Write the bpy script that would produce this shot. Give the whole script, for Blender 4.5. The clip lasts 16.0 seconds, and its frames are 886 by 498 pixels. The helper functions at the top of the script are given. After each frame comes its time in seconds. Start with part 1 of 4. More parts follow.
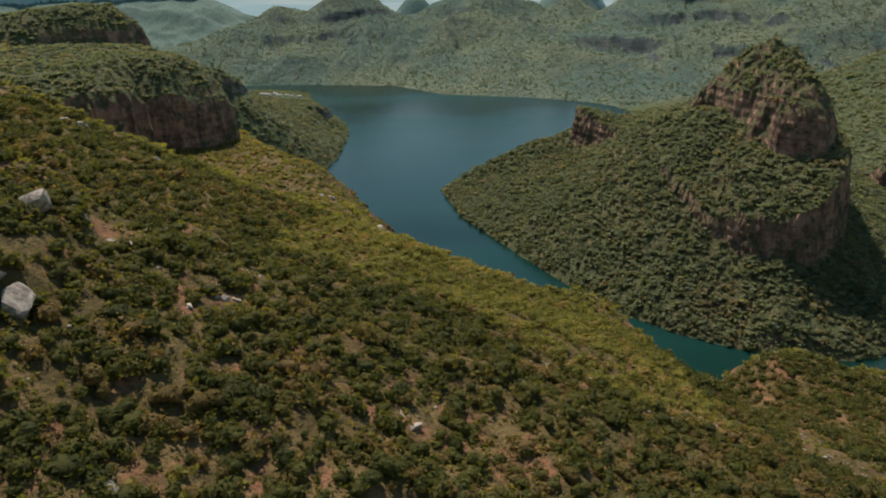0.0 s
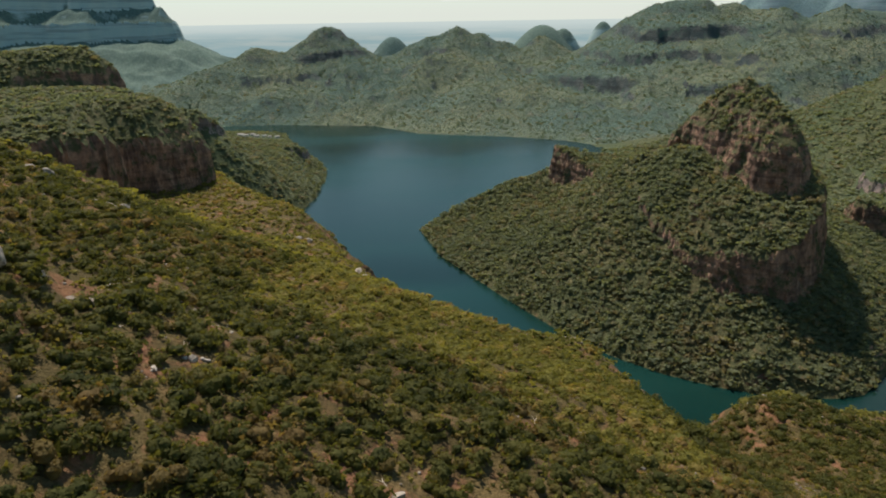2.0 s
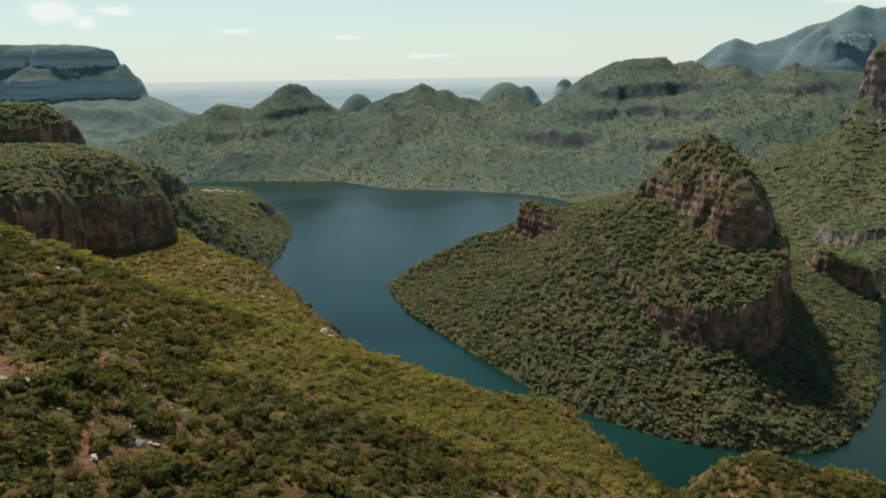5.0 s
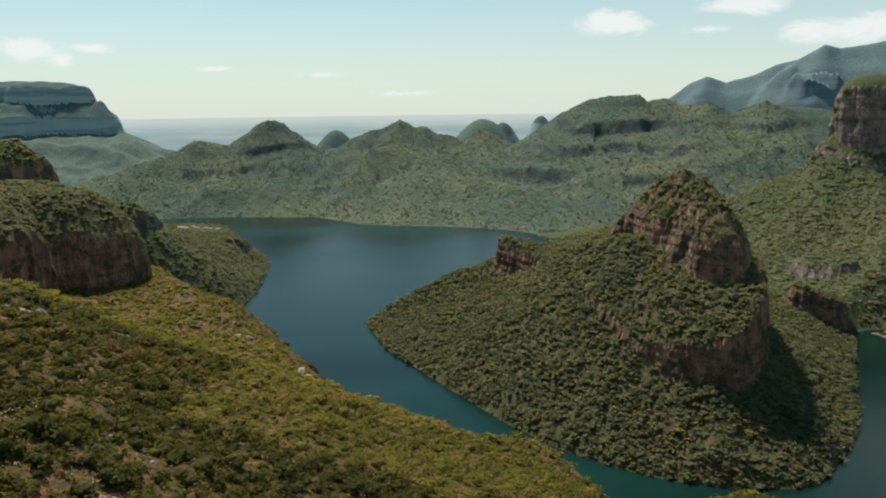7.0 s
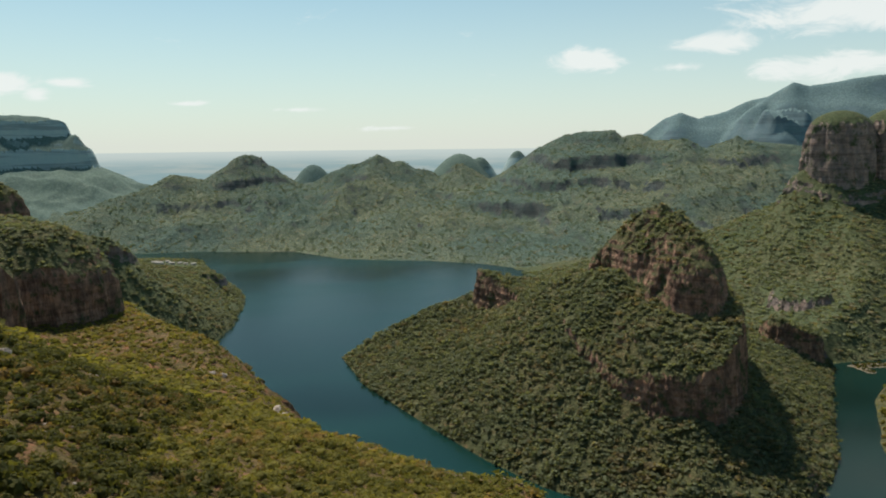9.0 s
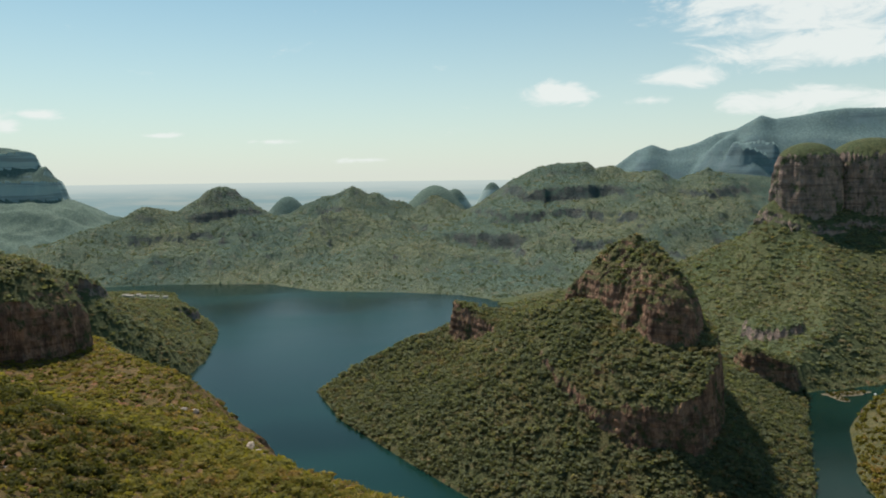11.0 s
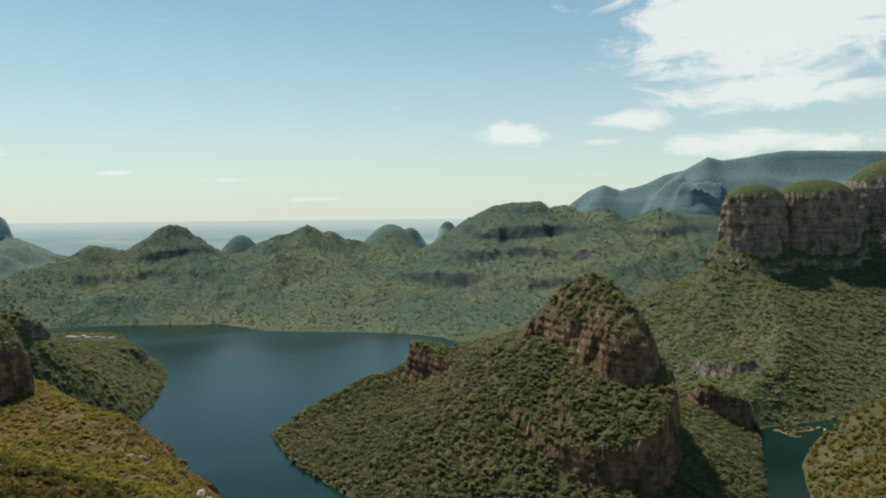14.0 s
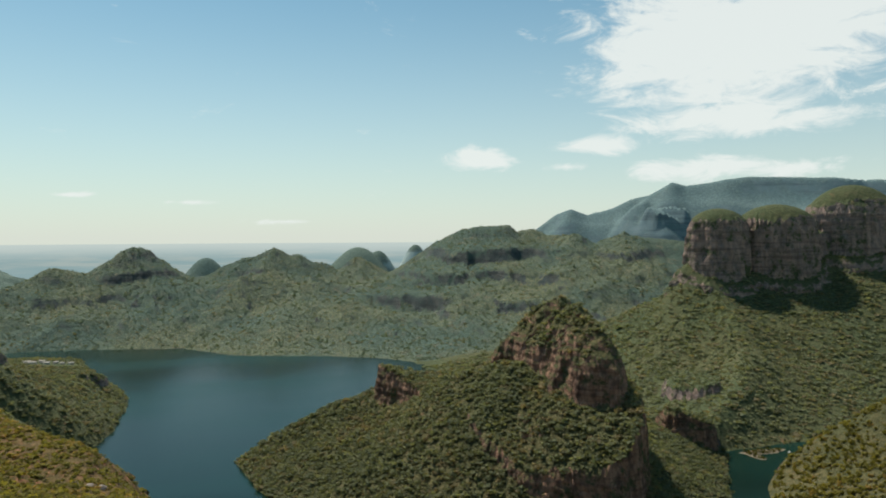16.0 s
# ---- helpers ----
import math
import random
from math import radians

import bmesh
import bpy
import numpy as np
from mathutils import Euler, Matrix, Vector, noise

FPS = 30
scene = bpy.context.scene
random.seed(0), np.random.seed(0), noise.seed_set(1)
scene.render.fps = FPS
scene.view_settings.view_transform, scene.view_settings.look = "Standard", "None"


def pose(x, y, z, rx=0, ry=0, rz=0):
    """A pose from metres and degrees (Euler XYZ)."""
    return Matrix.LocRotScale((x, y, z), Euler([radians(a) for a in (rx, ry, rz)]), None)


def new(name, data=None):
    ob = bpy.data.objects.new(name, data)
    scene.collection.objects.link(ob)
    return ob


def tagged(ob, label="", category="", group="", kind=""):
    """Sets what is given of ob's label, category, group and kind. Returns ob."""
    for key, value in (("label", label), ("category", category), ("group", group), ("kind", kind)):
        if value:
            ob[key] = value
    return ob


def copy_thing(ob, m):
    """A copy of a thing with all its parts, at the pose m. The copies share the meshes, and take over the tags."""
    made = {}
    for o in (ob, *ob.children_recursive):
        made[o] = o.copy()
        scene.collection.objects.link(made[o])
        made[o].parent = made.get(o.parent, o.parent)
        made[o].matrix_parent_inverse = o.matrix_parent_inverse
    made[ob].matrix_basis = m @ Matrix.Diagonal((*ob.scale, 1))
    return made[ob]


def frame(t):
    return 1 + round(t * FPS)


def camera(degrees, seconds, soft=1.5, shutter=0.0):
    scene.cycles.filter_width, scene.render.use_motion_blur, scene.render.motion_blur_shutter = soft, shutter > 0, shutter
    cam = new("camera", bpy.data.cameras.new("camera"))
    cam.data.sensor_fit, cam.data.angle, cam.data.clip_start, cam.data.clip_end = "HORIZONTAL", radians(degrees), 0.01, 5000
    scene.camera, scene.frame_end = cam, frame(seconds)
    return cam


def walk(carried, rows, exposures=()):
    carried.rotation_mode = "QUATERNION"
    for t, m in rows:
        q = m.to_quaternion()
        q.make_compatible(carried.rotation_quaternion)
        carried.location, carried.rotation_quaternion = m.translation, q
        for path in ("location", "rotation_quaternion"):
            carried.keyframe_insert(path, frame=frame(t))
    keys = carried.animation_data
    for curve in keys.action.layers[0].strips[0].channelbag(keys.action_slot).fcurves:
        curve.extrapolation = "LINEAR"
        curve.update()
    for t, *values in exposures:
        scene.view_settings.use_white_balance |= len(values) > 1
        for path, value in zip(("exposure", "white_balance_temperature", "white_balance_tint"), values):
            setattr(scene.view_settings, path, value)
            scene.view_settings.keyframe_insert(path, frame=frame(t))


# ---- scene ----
cam = camera(61.0, 16.0, soft=1.9)
# seconds, x, y, z, yaw, pitch, roll
ROWS = [
    (0.0, 0.00, 0.00, 450.00, -0.00, -20.11, 0.78),
    (0.5, -0.22, 3.24, 450.14, -0.40, -19.37, 0.81),
    (1.0, -0.42, 6.33, 450.25, -0.83, -18.67, 0.83),
    (1.5, -0.61, 9.28, 450.33, -1.28, -17.95, 0.86),
    (2.0, -0.79, 12.10, 450.38, -1.71, -17.26, 0.88),
    (2.5, -0.95, 14.78, 450.41, -2.15, -16.59, 0.88),
    (3.0, -1.11, 17.34, 450.41, -2.58, -15.92, 0.86),
    (3.5, -1.25, 19.78, 450.39, -3.00, -15.23, 0.84),
    (4.0, -1.39, 22.10, 450.34, -3.44, -14.55, 0.82),
    (6.5, -2.08, 32.10, 449.88, -5.60, -11.22, 0.78),
    (7.0, -2.23, 33.82, 449.74, -6.01, -10.54, 0.75),
    (7.5, -2.39, 35.45, 449.60, -6.44, -9.89, 0.73),
    (8.0, -2.56, 36.99, 449.45, -6.84, -9.25, 0.71),
    (8.5, -2.74, 38.46, 449.30, -7.28, -8.62, 0.66),
    (9.0, -2.94, 39.86, 449.14, -7.73, -7.97, 0.62),
    (11.5, -4.21, 45.95, 448.36, -10.18, -5.08, 0.67),
    (12.0, -4.53, 47.02, 448.21, -10.75, -4.58, 0.65),
    (12.5, -4.89, 48.05, 448.08, -11.33, -4.10, 0.62),
    (13.0, -5.27, 49.04, 447.95, -11.91, -3.63, 0.59),
    (13.5, -5.69, 50.00, 447.84, -12.49, -3.15, 0.55),
    (14.0, -6.14, 50.94, 447.73, -13.07, -2.68, 0.50),
    (14.5, -6.63, 51.86, 447.65, -13.66, -2.20, 0.46),
    (15.0, -7.15, 52.76, 447.58, -14.28, -1.72, 0.43),
    (15.5, -7.72, 53.65, 447.53, -14.90, -1.29, 0.37),
    (16.0, -8.33, 54.53, 447.50, -15.53, -0.91, 0.27),
]
EXPOSURES = [(0.0, 0.18, 6100, 14), (7.0, 0.14, 6150, 13), (16.0, 0.08, 6150, 11)]
walk(cam, [(t, pose(x, y, z, 90 + pitch, roll, yaw)) for t, x, y, z, yaw, pitch, roll in ROWS], EXPOSURES)

# ---- light: hazy sun from ahead and to the left, pale sky with a bank of cloud ----
SUN_ELEV, SUN_ROT = 59.0, -24.0      # degrees; rotation from +y, towards +x
sun_dir = Vector((math.sin(radians(SUN_ROT)) * math.cos(radians(SUN_ELEV)), math.cos(radians(SUN_ROT)) * math.cos(radians(SUN_ELEV)), math.sin(radians(SUN_ELEV))))
sun = new("sun", bpy.data.lights.new("sun", "SUN"))
sun.data.energy, sun.data.angle, sun.data.color = 5.0, radians(3.0), (1.0, 0.9, 0.74)
sun.matrix_world = Matrix.Translation((0, 0, 900)) @ (-sun_dir).to_track_quat("-Z", "Y").to_matrix().to_4x4()

world = bpy.data.worlds.new("sky")
scene.world = world
world.use_nodes = True


class Nodes:
    """Short hand for building node trees."""

    def __init__(self, tree):
        self.tree = tree

    def add(self, kind, inputs=None, operation=""):
        node = self.tree.nodes.new("ShaderNode" + kind)
        if operation:
            node.operation = operation
        for key, value in (inputs or {}).items():
            socket = node.inputs[key]
            if isinstance(value, bpy.types.NodeSocket):
                self.tree.links.new(value, socket)
            else:
                socket.default_value = value
        return node

    def math(self, op, a, b=0.0, c=0.0, clamp=False):
        node = self.add("Math", {0: a, 1: b, 2: c}, op)
        node.use_clamp = clamp
        return node.outputs[0]

    def mix(self, fac, a, b, blend="MIX"):
        node = self.add("Mix")
        node.data_type, node.blend_type = "RGBA", blend
        for i, v in ((0, fac), (6, a), (7, b)):
            if isinstance(v, bpy.types.NodeSocket):
                self.tree.links.new(v, node.inputs[i])
            else:
                node.inputs[i].default_value = v if i == 0 else (*v, 1.0)[:4]
        return node.outputs[2]

    def ramp(self, fac, lo, hi):
        node = self.add("MapRange", {0: fac, 1: lo, 2: hi})
        node.interpolation_type = "SMOOTHSTEP"
        return node.outputs[0]

    def noise(self, vec, scale, detail=4.0, rough=0.55, out=0, distortion=0.0):
        return self.add("TexNoise", {"Vector": vec, "Scale": scale, "Detail": detail, "Roughness": rough, "Distortion": distortion}).outputs[out]

    def stretch(self, vec, scale, rotation=(0, 0, 0)):
        return self.add("Mapping", {"Vector": vec, "Scale": scale, "Rotation": rotation}).outputs[0]


def sky_nodes():
    n = Nodes(world.node_tree)
    world.node_tree.nodes.clear()
    air = n.add("TexSky")
    air.sky_type, air.sun_disc, air.sun_elevation, air.sun_rotation = "NISHITA", False, radians(SUN_ELEV), radians(SUN_ROT)
    air.altitude, air.air_density, air.dust_density, air.ozone_density = 900.0, 1.0, 0.35, 2.0
    sky = air.outputs[0]
    way = n.add("TexCoord").outputs["Generated"]
    base = n.mix(1.0, sky, (0.79, 1.0, 0.80), "MULTIPLY")
    rise = n.add("SeparateXYZ", {0: way}).outputs[2]
    veil = n.math("POWER", n.math("SUBTRACT", 1.0, n.math("MULTIPLY", n.math("ABSOLUTE", rise), 2.4), clamp=True), 2.0)
    base = n.mix(n.math("MULTIPLY", veil, 0.9), base, (6.0, 6.1, 5.3))
    # clouds: a broken bank over the mountain, one small cloud before it and puffs to the west
    puff = n.noise(n.stretch(way, (1.0, 1.0, 2.6)), 13.0, 9.0, 0.68, distortion=0.6)
    total = None
    for azimuth, elev, wide, tall, gain in CLOUDS:
        a, e = radians(azimuth), radians(elev)
        centre = (math.sin(a) * math.cos(e), math.cos(a) * math.cos(e), math.sin(e))
        off = n.add("VectorMath", {0: way, 1: centre}, operation="SUBTRACT").outputs[0]
        off = n.stretch(off, (1.0 / radians(wide), 1.0 / radians(wide), 1.0 / radians(tall)))
        far = n.add("VectorMath", {0: off}, operation="LENGTH").outputs["Value"]
        near = n.math("MULTIPLY", n.math("SUBTRACT", 1.0, far, clamp=True), gain)
        total = near if total is None else n.math("MAXIMUM", total, near)
    dense = n.ramp(n.math("ADD", n.math("MULTIPLY", total, 0.62), n.math("MULTIPLY", n.math("SUBTRACT", puff, 0.62), 1.6)), 0.0, 0.42)
    dense = n.math("MULTIPLY", dense, 0.9)
    colour = n.mix(dense, base, (7.3, 7.5, 6.8))
    out = n.add("Background", {"Color": colour, "Strength": 0.11})
    n.add("OutputWorld", {"Surface": out.outputs[0]})


# azimuth and elevation of the middle, half width and half height in degrees, density
CLOUDS = [(37.0, 13.5, 16.0, 8.0, 1.55), (44.0, 19.5, 22.0, 9.5, 1.7), (36.0, 8.4, 13.0, 2.2, 1.3), (18.4, 5.9, 3.9, 1.5, 1.35), (27.4, 6.8, 5.5, 1.3, 1.15), (24.9, 5.2, 3.0, 0.7, 1.1), (34.5, 4.9, 7.5, 1.5, 1.3), (40.0, 4.6, 5.0, 1.2, 1.2),
          (-22.0, 4.2, 3.0, 1.3, 1.35), (-20.2, 3.5, 1.6, 0.9, 1.35), (-18.3, 4.3, 2.0, 0.6, 1.1), (-10.8, 3.0, 3.0, 0.35, 1.0), (-3.3, 2.6, 3.5, 0.35, 0.95), (3.5, 1.2, 5.0, 0.4, 0.95)]
sky_nodes()

# ---- materials ----


def material(name, lit=True):
    m = bpy.data.materials.new(name)
    m.use_nodes = True
    n = Nodes(m.node_tree)
    m.node_tree.nodes.clear()
    shader = n.add("BsdfPrincipled")
    if lit:
        n.add("OutputMaterial", {"Surface": shader.outputs[0]})
    return m, n, shader


def land_material(name, grass, dry, soil, rock_a, rock_b, scale=1.0, rock_lo=0.62, rock_hi=0.8, bare=(0.25, 0.13, 0.07), relief=0.9, mossy=1.0, bare_from=0.64):
    """Vegetated ground on gentle slopes, bare banded rock on steep ones."""
    m, n, shader = material(name)
    geo = n.add("NewGeometry")
    at = geo.outputs["Position"]
    big = n.noise(at, 0.006 * scale, 4.0)
    mid = n.noise(at, 0.05 * scale, 5.0, 0.65)
    fine = n.noise(at, 0.35 * scale, 4.0, 0.7)
    veg = n.mix(n.ramp(big, 0.38, 0.62), grass, dry)
    veg = n.mix(n.ramp(mid, 0.50, 0.80), veg, soil)
    veg = n.mix(n.math("MULTIPLY", n.ramp(fine, 0.35, 0.7), 0.6), veg, n.mix(1.0, veg, (0.45, 0.5, 0.4), "MULTIPLY"))
    red = n.ramp(n.noise(n.stretch(at, (1.0, 0.45, 1.0)), 0.06 * scale, 4.0, 0.6), bare_from, bare_from + 0.1)
    veg = n.mix(n.math("MULTIPLY", red, 0.8), veg, bare)
    clump = n.ramp(n.noise(at, 0.11, 3.0, 0.7), 0.44, 0.58)
    veg = n.mix(n.math("MULTIPLY", clump, 0.75), veg, tuple(0.6 * v for v in grass))
    worn = n.add("Attribute")
    worn.attribute_name = "tone"
    veg = n.mix(n.math("MULTIPLY", n.ramp(n.math("ADD", worn.outputs["Fac"], n.math("MULTIPLY", n.math("SUBTRACT", fine, 0.5), 1.5)), 0.35, 0.75), 0.6), veg, bare)
    streak = n.noise(n.stretch(at, (1.0, 1.0, 0.5)), 0.06 * scale, 8.0, 0.75)
    strata = n.noise(n.stretch(at, (0.06, 0.06, 1.0)), 0.16 * scale, 4.0, 0.6)
    rock = n.mix(n.ramp(streak, 0.38, 0.66), rock_a, rock_b)
    rock = n.mix(n.math("MULTIPLY", n.ramp(strata, 0.48, 0.62), 0.55), rock, n.mix(1.0, rock, (0.42, 0.4, 0.42), "MULTIPLY"))
    rock = n.mix(n.math("MULTIPLY", n.ramp(n.noise(at, 0.045 * scale, 6.0, 0.75), 0.5, 0.62), mossy), rock, tuple(0.8 * v for v in grass))
    up = n.add("SeparateXYZ", {0: geo.outputs["Normal"]}).outputs[2]
    edge = n.math("ADD", up, n.math("MULTIPLY", n.math("SUBTRACT", mid, 0.5), 0.35))
    colour = n.mix(n.ramp(edge, rock_lo, rock_hi), rock, veg)
    bump = n.add("Bump", {"Height": n.math("ADD", n.math("MULTIPLY", streak, 1.2), n.math("ADD", mid, fine)), "Strength": relief, "Distance": 3.0 / scale})
    for key, value in (("Base Color", colour), ("Roughness", 0.95), ("Normal", bump.outputs[0]), ("Specular IOR Level", 0.15)):
        if isinstance(value, bpy.types.NodeSocket):
            m.node_tree.links.new(value, shader.inputs[key])
        else:
            shader.inputs[key].default_value = value
    return m


def leaf_material(name, dark, light, dry, dry_from=0.98):
    m, n, shader = material(name, False)
    tint = n.add("Attribute")
    tint.attribute_name = "tone"
    tone = tint.outputs["Fac"]
    geo = n.add("NewGeometry")
    isle = geo.outputs["Random Per Island"]
    fine = n.noise(geo.outputs["Position"], 0.9, 3.0, 0.7)
    patch = n.noise(geo.outputs["Position"], 0.012, 3.0)
    pick = n.math("ADD", n.math("MULTIPLY", tone, 0.6), n.math("ADD", n.math("MULTIPLY", isle, 0.2), n.math("MULTIPLY", n.math("SUBTRACT", fine, 0.4), 0.5)), clamp=True)
    colour = n.mix(pick, dark, light)
    colour = n.mix(n.math("MULTIPLY", n.ramp(n.math("ADD", tone, n.math("MULTIPLY", patch, 0.8)), dry_from, dry_from + 0.3), 0.8), colour, dry)
    m.node_tree.links.new(colour, shader.inputs["Base Color"])
    tufts = n.add("Bump", {"Height": n.noise(geo.outputs["Position"], 1.5, 4.0, 0.7), "Strength": 0.8, "Distance": 0.45})
    m.node_tree.links.new(tufts.outputs[0], shader.inputs["Normal"])
    shader.inputs["Roughness"].default_value = 0.75
    shader.inputs["Specular IOR Level"].default_value = 0.2
    thin = n.add("BsdfTranslucent", {"Color": n.mix(1.0, colour, (1.15, 1.1, 0.6), "MULTIPLY")})
    both = n.add("MixShader", {0: 0.52, 1: shader.outputs[0], 2: thin.outputs[0]})
    n.add("OutputMaterial", {"Surface": both.outputs[0]})
    return m


def plain_material(name, a, b, scale, rough=0.9, relief=0.0):
    m, n, shader = material(name)
    at = n.add("NewGeometry").outputs["Position"]
    grain = n.noise(at, scale, 6.0, 0.68)
    m.node_tree.links.new(n.mix(n.ramp(grain, 0.35, 0.65), a, b), shader.inputs["Base Color"])
    shader.inputs["Roughness"].default_value = rough
    if relief:
        m.node_tree.links.new(n.add("Bump", {"Height": grain, "Strength": 0.8, "Distance": relief}).outputs[0], shader.inputs["Normal"])
    return m


def water_material():
    m, n, shader = material("lake_water")
    at = n.add("NewGeometry").outputs["Position"]
    wind = n.noise(n.stretch(at, (0.5, 1.0, 1.0)), 0.0016, 3.0, 0.6)
    ripple = n.noise(at, 0.35, 4.0, 0.6)
    m.node_tree.links.new(n.mix(n.ramp(wind, 0.35, 0.7), (0.0025, 0.012, 0.0085), (0.006, 0.034, 0.029)), shader.inputs["Base Color"])
    m.node_tree.links.new(n.math("MULTIPLY_ADD", n.ramp(wind, 0.4, 0.68), 0.08, 0.19), shader.inputs["Roughness"])
    shader.inputs["IOR"].default_value = 1.33
    shader.inputs["Specular IOR Level"].default_value = 0.27
    shader.inputs["Specular Tint"].default_value = (0.72, 1.0, 0.80, 1.0)
    m.node_tree.links.new(n.add("Bump", {"Height": ripple, "Strength": 0.16, "Distance": 0.35}).outputs[0], shader.inputs["Normal"])
    return m


GRASS, DRY, SOIL = (0.098, 0.108, 0.048), (0.140, 0.126, 0.058), (0.190, 0.125, 0.065)
ROCK_A, ROCK_B = (0.150, 0.095, 0.070), (0.46, 0.270, 0.175)
LAND = land_material("bush_slope", GRASS, DRY, SOIL, ROCK_A, ROCK_B, 1.0, 0.36, 0.56)
LAND_NEAR = land_material("stony_slope", (0.125, 0.094, 0.035), (0.185, 0.124, 0.052), (0.270, 0.130, 0.066), ROCK_A, ROCK_B, 1.6, 0.36, 0.56, (0.27, 0.125, 0.068), bare_from=0.53)
# Middle-distance haze painted in: cooler green, paler and greyer rock.
LAND_MID = land_material("hazed_woodland_slope", (0.095, 0.118, 0.056), (0.130, 0.132, 0.060), (0.150, 0.124, 0.070), (0.21, 0.168, 0.148), (0.40, 0.285, 0.230), 0.7, 0.42, 0.6)
# Far slopes have blue aerial haze mixed into their base colours.
LAND_FAR = land_material("hazed_far_slope", (0.106, 0.156, 0.122), (0.190, 0.206, 0.122), (0.235, 0.196, 0.122), (0.070, 0.090, 0.088), (0.115, 0.118, 0.105), 0.35, 0.66, 0.82, (0.17, 0.15, 0.105), 1.0)
# Pale rock colour lifts the shaded mesa cliffs as haze would.
LAND_DISTANT = land_material("hazed_distant_slope", (0.110, 0.168, 0.150), (0.136, 0.188, 0.150), (0.145, 0.182, 0.146), (0.30, 0.39, 0.38), (0.35, 0.42, 0.39), 0.25, 0.48, 0.64, (0.16, 0.19, 0.155), 0.12, 0.0)
LAND_PEAK = land_material("hazed_mountain_slope", (0.140, 0.215, 0.225), (0.165, 0.235, 0.235), (0.175, 0.235, 0.225), (0.13, 0.195, 0.215), (0.165, 0.22, 0.23), 0.25, 0.5, 0.7, (0.13, 0.16, 0.15), 0.1)
# Leaf colours carry part of the light: near bush dimmed, yellower bench scrub brightened.
LEAF = leaf_material("dimmed_bush_leaves", (0.042, 0.052, 0.014), (0.178, 0.164, 0.036), (0.22, 0.140, 0.055), 1.10)
LEAF_BENCH = leaf_material("sunlit_scrub_leaves", (0.105, 0.108, 0.026), (0.325, 0.280, 0.056), (0.31, 0.200, 0.075), 1.10)
# Woodland leaves paled and blued to stand for haze.
LEAF_MID = leaf_material("hazed_woodland_leaves", (0.116, 0.142, 0.086), (0.252, 0.256, 0.128), (0.24, 0.19, 0.105), 1.10)
# Range and turret-hill leaves carry painted haze too, paler and bluer.
LEAF_RANGE = leaf_material("hazed_range_leaves", (0.100, 0.150, 0.118), (0.190, 0.216, 0.132), (0.21, 0.195, 0.12))
LEAF_FAR = leaf_material("hazed_far_leaves", (0.155, 0.190, 0.115), (0.245, 0.250, 0.130), (0.24, 0.20, 0.12))
BARK = plain_material("bark", (0.06, 0.045, 0.03), (0.13, 0.10, 0.07), 3.0)
BOULDER = plain_material("boulder_stone", (0.16, 0.13, 0.10), (0.42, 0.35, 0.28), 0.35, 0.9, 0.6)
WATER = water_material()
CONCRETE = plain_material("pale_walls", (0.42, 0.38, 0.31), (0.60, 0.55, 0.46), 0.3)

# ---- terrain tools ----


def lattice(ix, iy, seed):
    h = (ix.astype(np.int64) * 374761393 + iy.astype(np.int64) * 668265263 + seed * 1442695041) & 0x7FFFFFFF
    h = ((h ^ (h >> 13)) * 1274126177) & 0x7FFFFFFF
    return ((h ^ (h >> 16)) & 0xFFFF) / 65535.0


def smooth_noise(x, y, seed):
    """Value noise between -1 and 1."""
    fx, fy = np.floor(x), np.floor(y)
    u, v = x - fx, y - fy
    u, v = u * u * u * (u * (u * 6 - 15) + 10), v * v * v * (v * (v * 6 - 15) + 10)
    a, b, c, d = (lattice(fx + i, fy + j, seed) for i, j in ((0, 0), (1, 0), (0, 1), (1, 1)))
    return 2 * ((a * (1 - u) + b * u) * (1 - v) + (c * (1 - u) + d * u) * v) - 1


def fbm(x, y, size, octaves=4, seed=1, ridged=False):
    total, amp, norm = 0.0, 1.0, 0.0
    for k in range(octaves):
        c, s = math.cos(0.7 * k), math.sin(0.7 * k)
        v = smooth_noise((c * x - s * y) / size, (s * x + c * y) / size, seed + 17 * k)
        total, norm = total + amp * (1 - 2 * np.abs(v) if ridged else v), norm + amp
        size, amp = size / 2.03, amp * 0.5
    return total / norm


def step(v, lo, hi):
    k = np.clip((v - lo) / (hi - lo), 0, 1)
    return k * k * (3 - 2 * k)


def line_field(x, y, line):
    """Distance to a polyline of (x, y, z), and its z at the nearest place."""
    best, height, weight = np.full(x.shape, 1e9), np.zeros(x.shape), np.zeros(x.shape)
    for (ax, ay, az), (bx, by, bz) in zip(line, line[1:]):
        dx, dy = bx - ax, by - ay
        k = np.clip(((x - ax) * dx + (y - ay) * dy) / (dx * dx + dy * dy), 0, 1)
        d = np.hypot(x - ax - k * dx, y - ay - k * dy)
        w = 1.0 / (d * d + 4.0) ** 2
        best, height, weight = np.minimum(best, d), height + w * (az + k * (bz - az)), weight + w
    return best, height / weight


def inside(x, y, ring):
    """Signed distance to a closed outline, positive within."""
    best, odd = np.full(x.shape, 1e9), np.zeros(x.shape, bool)
    for (ax, ay), (bx, by) in zip(ring, ring[1:] + ring[:1]):
        dx, dy = bx - ax, by - ay
        k = np.clip(((x - ax) * dx + (y - ay) * dy) / (dx * dx + dy * dy), 0, 1)
        best = np.minimum(best, np.hypot(x - ax - k * dx, y - ay - k * dy))
        cross = (ay > y) != (by > y)
        odd ^= cross & (x < dx * (y - ay) / (dy if dy else 1e-9) + ax)
    return np.where(odd, best, -best)


